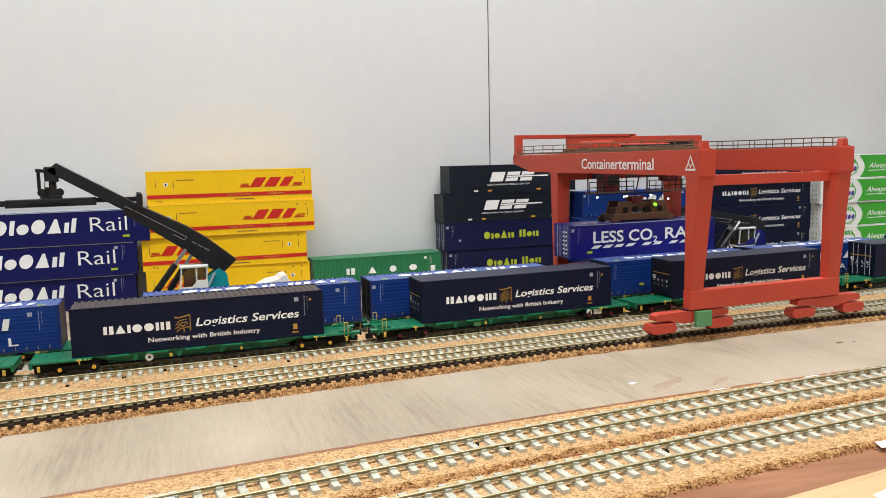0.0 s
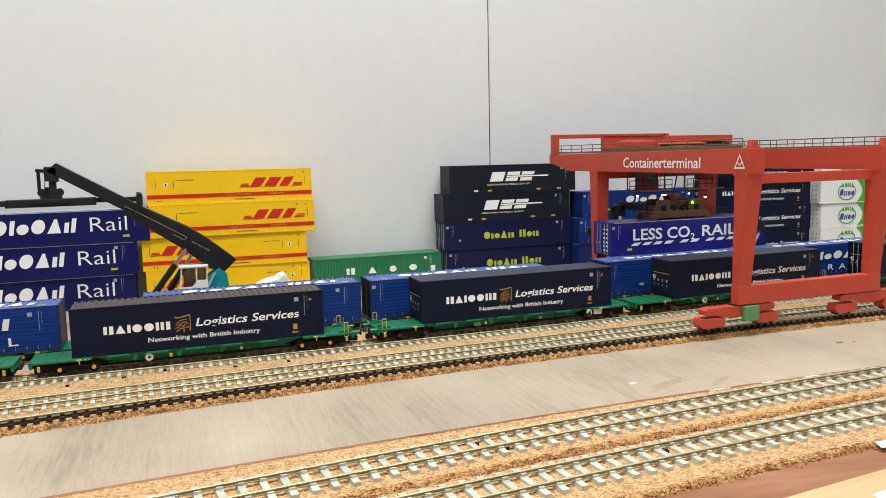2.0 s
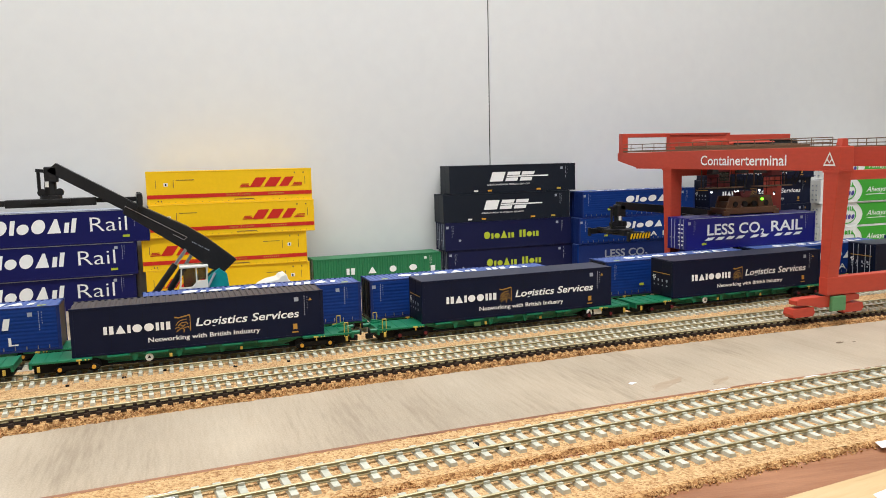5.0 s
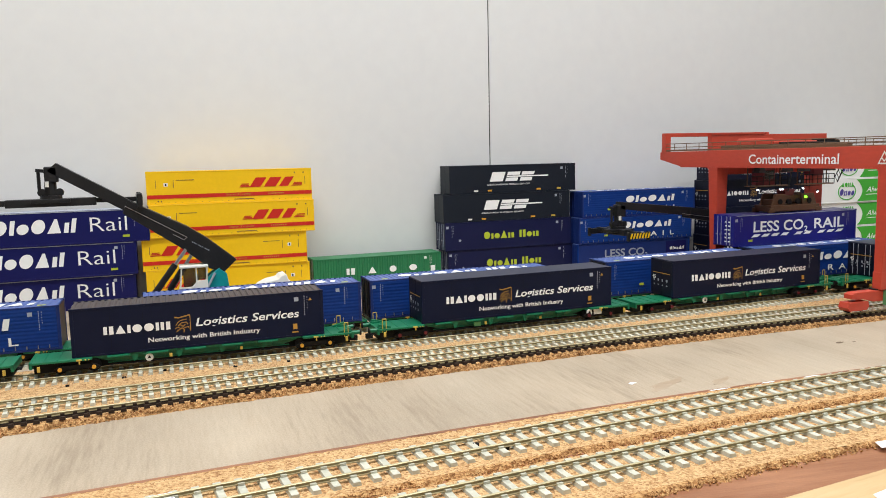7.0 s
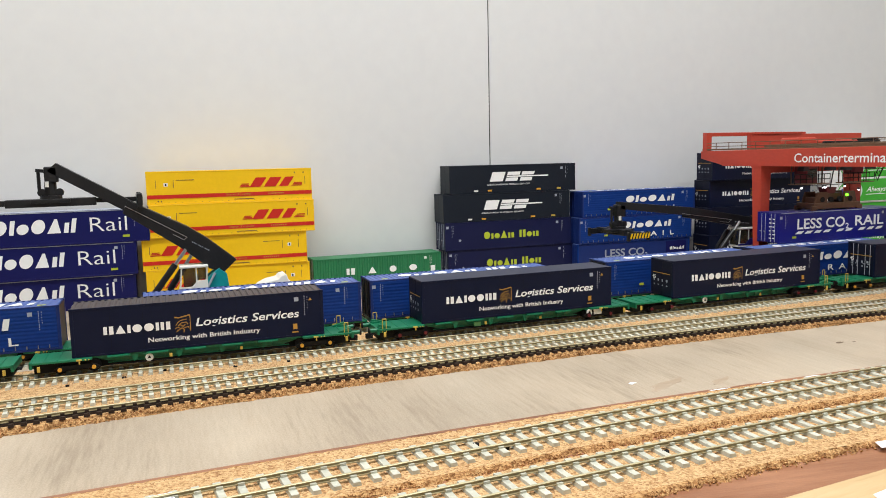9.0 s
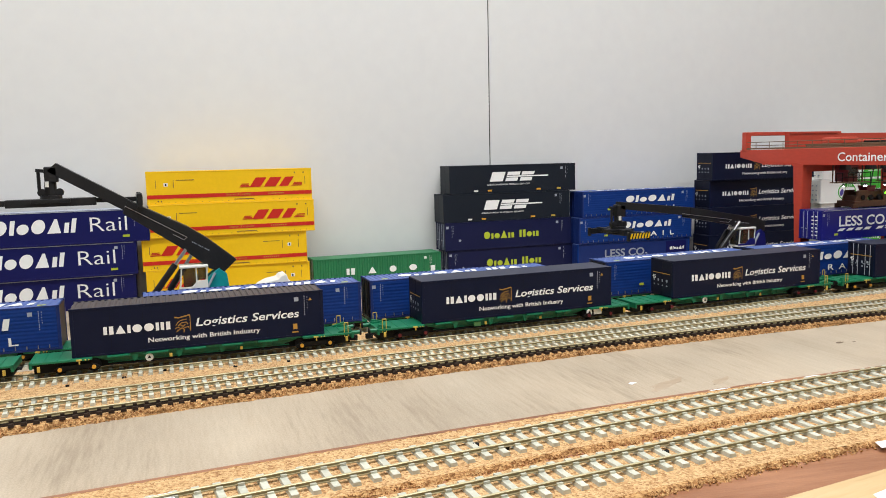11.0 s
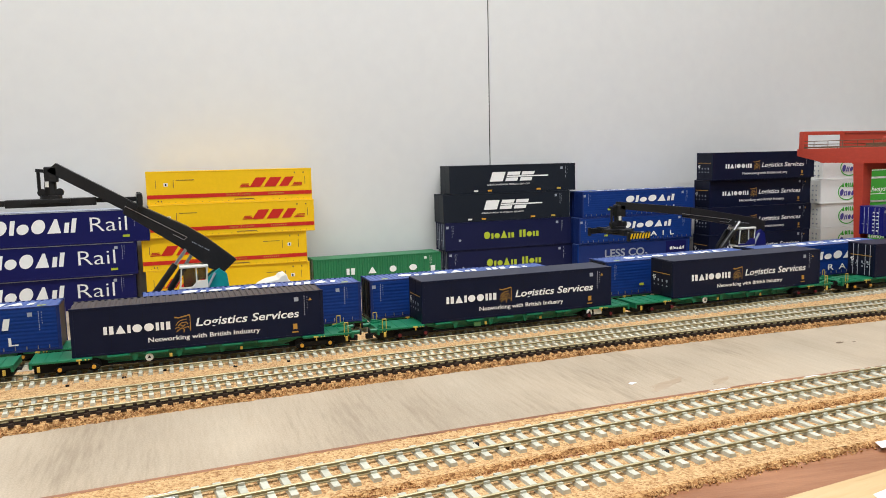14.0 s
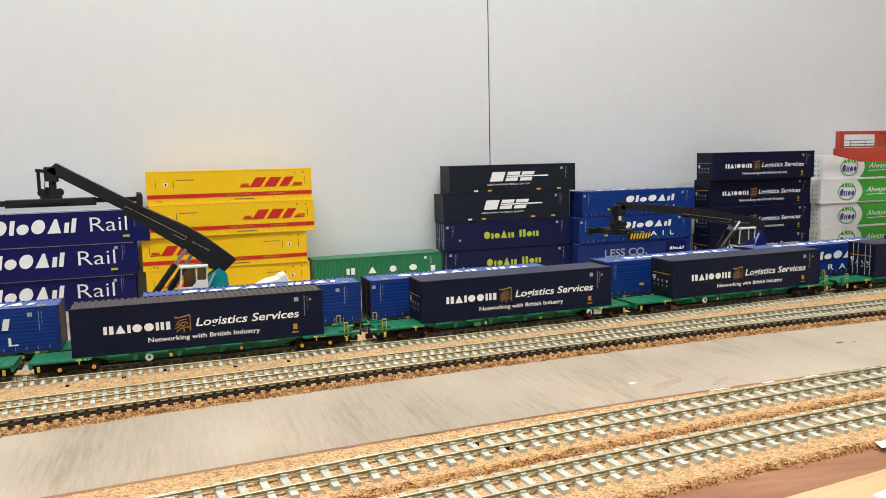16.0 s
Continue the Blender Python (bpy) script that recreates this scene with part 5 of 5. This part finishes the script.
lad = cp("ladder", beam((594, TY - 14, 116), (606, TY - 14, 137), 0.8, 1.0), M_DARK, trolley)
cp("ladder_rail", beam((590, TY - 14, 122), (602, TY - 14, 141), 0.6, 0.8), M_DARK, lad)
for k in range(6):
    cp("rung", rod((594 + k * 2.2, TY - 14, 117 + k * 3.8), (591 + k * 2.2, TY - 14, 122 + k * 3.8), 0.35, 6), M_DARK, lad)
for x in (478, 517, 541, 578):
    fl = cp("floodlight", prism([(x - 5, 130), (x - 3, 135.5), (x + 3, 135.5), (x + 5, 130)], "y", TY - 22, TY - 13, 0.3), M_BLACK, trolley)
for x, z in ((497, 110), (516, 112), (521, 112), (548, 113), (565, 110)):
    cp("rope", rod((x, TY - 2, z - 4), (x, TY - 2, 158), 0.28, 6), M_DARK, trolley)
cp("power_cable", rod((528, TY - 8, 108), (534, TY - 8, 137), 0.7, 8), M_BLACK, trolley)
SZ = 85.0
spr = cp("spreader", prism([(500, SZ + 0.8), (500, SZ + 7.6), (570, SZ + 7.6), (570, SZ + 0.8)], "y", TY - 13, TY + 13, 0.5), M_BROWN, None, "brown container spreader")
for x0, x1, lean in ((503, 522, 4), (548, 567, -4)):
    for y0, y1 in ((TY - 11, TY - 9), (TY + 7, TY + 9)):
        cp("spreader_cheek", prism([(x0, SZ + 7.4), (x0 + max(lean, 0), SZ + 20), (x1 + min(lean, 0), SZ + 20), (x1, SZ + 7.4)], "y", y0, y1, 0.3), M_BROWN, spr)
    cp("spreader_block", box(x0 + 3, x1 - 3, TY - 9.2, TY + 7.2, SZ + 7.4, SZ + 14, 0.4), M_BROWN, spr)
    cp("spreader_stay", beam((x0 - 1.5, TY - 11.5, SZ + 7), (x0 + lean + 1, TY - 11.5, SZ + 20), 1.2, 1.6, 0.2), M_BROWN, spr)
cp("spreader_beam", box(520, 550, TY - 6, TY + 6, SZ + 11, SZ + 18, 0.5), M_BROWN, spr)
cp("head_block", prism([(527, SZ + 18), (524, SZ + 25), (541, SZ + 25), (538, SZ + 18)], "y", TY - 6, TY + 6, 0.5), M_MAROON, spr)
for x in (514, 527, 540, 556):
    cp("sheave", rod((x, TY - 12, SZ + 11.5), (x, TY - 9.5, SZ + 11.5), 3.0, 16), M_DARK, spr)
for x in (501, 569):
    for y in (TY - 12, TY + 12):
        cp("guide_foot", box(x - 4, x + 4, y - 1.5, y + 1.5, SZ - 0.6, SZ + 4.5, 0.3), M_BROWN, spr)
for x, z in ((478, 111), (509.5, 110.8), (512.8, 110.8), (542, 111), (563, 106.5)):
    lampb = cp("lamp_hood", rod((x, TY - 15.8, z + 2.4), (x, TY - 15.8, z + 0.6), 1.3, 10), M_BLACK, spr)
    cp("lamp_bulb", rod((x, TY - 15.8, z + 0.6), (x, TY - 15.8, z - 0.8), 1.25, 12, None, 0.7), M_LED, lampb, "glowing white lamp")
cp("lamp_bracket", box(477, 566, TY - 16.2, TY - 15.4, 113.4, 114.2), M_DARK, spr)
cp("signal_lamp", rod((550, TY - 13.0, 101), (550, TY - 10.9, 101), 1.4, 14), M_LEDG, spr, "glowing green lamp")

load = container("royal blue container with white slogan hanging from the crane", "", 180, 33.5, 35.3, M_ROYAL, M_ROYAL, M_ROYAL, M_ROYAL, decorate=deco_load)
LOAD = (545.0, 114.9, 47.6)

# ---- small clutter on the board ----
for x, y, z, rz, w, d, name, lab in ((357, -157, 0.05, 20, 6, 4, "paper_scrap", "small torn white paper scrap on the plywood"), (411, -312, 4.3, -10, 24, 9, "paper_scrap", "white paper scrap at the board edge"), (378, -352, 2.25, 5, 62, 16, "paper_sheet", "white paper sheet on the edge board")):
    pts = [(-w / 2, -d / 2), (w * 0.1, -d * 0.3), (w / 2, -d / 2), (w * 0.35, d * 0.2), (w * 0.05, d / 2), (-w * 0.4, d * 0.35)]
    tagged(part(name, prism(pts, "z", 0, 0.25), M_PAPER), lab, "paper").matrix_basis = at(x, y, z, rz)
for x0, x1, y0, y1 in ((30, 45, -233, -224), (48, 62, -232.5, -224)):
    c = curve_front((x0 + x1) / 2)
    card = thing("white_card", at((x0 + x1) / 2, (y0 + y1) / 2 + c + 10, 6.0, 7), "small white card lying between the rails", "card", "white cards")
    part("sheet", box((x0 - x1) / 2, (x1 - x0) / 2, (y0 - y1) / 2, (y1 - y0) / 2, 0, 0.8, 0.1), M_PAPER, card)
    part("printed_edge", box((x0 - x1) / 2 + 0.6, (x1 - x0) / 2 - 0.6, (y0 - y1) / 2 + 0.6, (y0 - y1) / 2 + 1.6, 0.75, 0.95), M_PURPLE, card)
for x, ln in ((397, 18), (436, 12), (472, 15)):
    pts = [(-ln / 2, -0.6), (-ln / 6, -1.0), (ln / 3, -0.5), (ln / 2, 0.3), (ln / 8, 0.9), (-ln / 3, 0.6)]
    tagged(part("paint_fleck", prism(pts, "z", 0, 0.3), M_PAPER), "flake of white filler along the ply edge", "filler", "filler flakes").matrix_basis = at(x, ply_edge(x) - 2.6, 1.6, -1)
for x, y, a, b in ((377, -168, 25, 6), (415, -176, 14, 4)):
    pts = [(a * math.cos(q * 0.5236) * (0.8 + 0.25 * math.sin(q * 2.1)), b * math.sin(q * 0.5236) * (0.8 + 0.25 * math.cos(q * 1.7))) for q in range(12)]
    tagged(part("glue_stain", prism(pts, "z", 0, 0.06), M_STAIN), "dull brown glue smear on the plywood", "stain", "stains").matrix_basis = at(x, y, 0, 24)
for x, y, a, b in ((570, -131, 5, 2.2), (582, -134, 2.4, 1.0)):
    pts = [(a * math.cos(q * 0.5236) * (0.7 + 0.35 * math.sin(q * 2.9)), b * math.sin(q * 0.5236) * (0.8 + 0.25 * math.cos(q * 1.7))) for q in range(12)]
    tagged(part("wood_knot", prism(pts, "z", 0, 0.1), M_GRIME), "small dark knot hole in the plywood", "knot", "knots").matrix_basis = at(x, y, 0, 10)
bits = random.Random(3)
for x, y in ((212, -222), (226, -233), (296, -274), (60, -224), (110, -15), (60, -4), (118, -36), (-2, -18), (20, -55), (150, -16), (76, -50), (34, -12)):
    bm = bmesh.new()
    for k in range(5):
        a, b = bits.uniform(-1.6, 1.6), bits.uniform(-1, 1)
        bmesh.ops.create_icosphere(bm, subdivisions=1, radius=bits.uniform(.5, 1.0) * (1.5 if y < -150 else 1.0) * MM, matrix=Matrix.Translation(V(a, b, 0.6)))
    c = curve_front(x) if y < -150 else curve_back(x)
    tagged(part("dirt_clump", bm, M_DARK), "dark clump of ballast glue between the sleepers", "debris", "clumps").matrix_basis = at(x, y + c, 4.0)

for t in PROTOS:
    for o in (*t.children_recursive, t):
        bpy.data.objects.remove(o)


def motions():
    """The crane waits, then rolls along its rails with the hanging container."""
    rows = ((0.0, 0.0), (0.25, 0.0), (0.45, 0.0), (0.55, 1.9), (0.7, 6.8), (1.0, 16.1), (2.0, 47.2), (4.0, 109.4), (6.5, 187.0), (9.0, 264.3), (11.5, 341.9), (14.0, 421.3), (16.0, 484.8))
    # travel grows by the same 1.021 as the crane
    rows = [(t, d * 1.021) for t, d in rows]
    walk(crane, [(t, at(BASE[0] + d, BASE[1], BASE[2])) for t, d in rows])
    walk(load, [(t, at(LOAD[0] + d, LOAD[1], LOAD[2])) for t, d in rows])


motions()
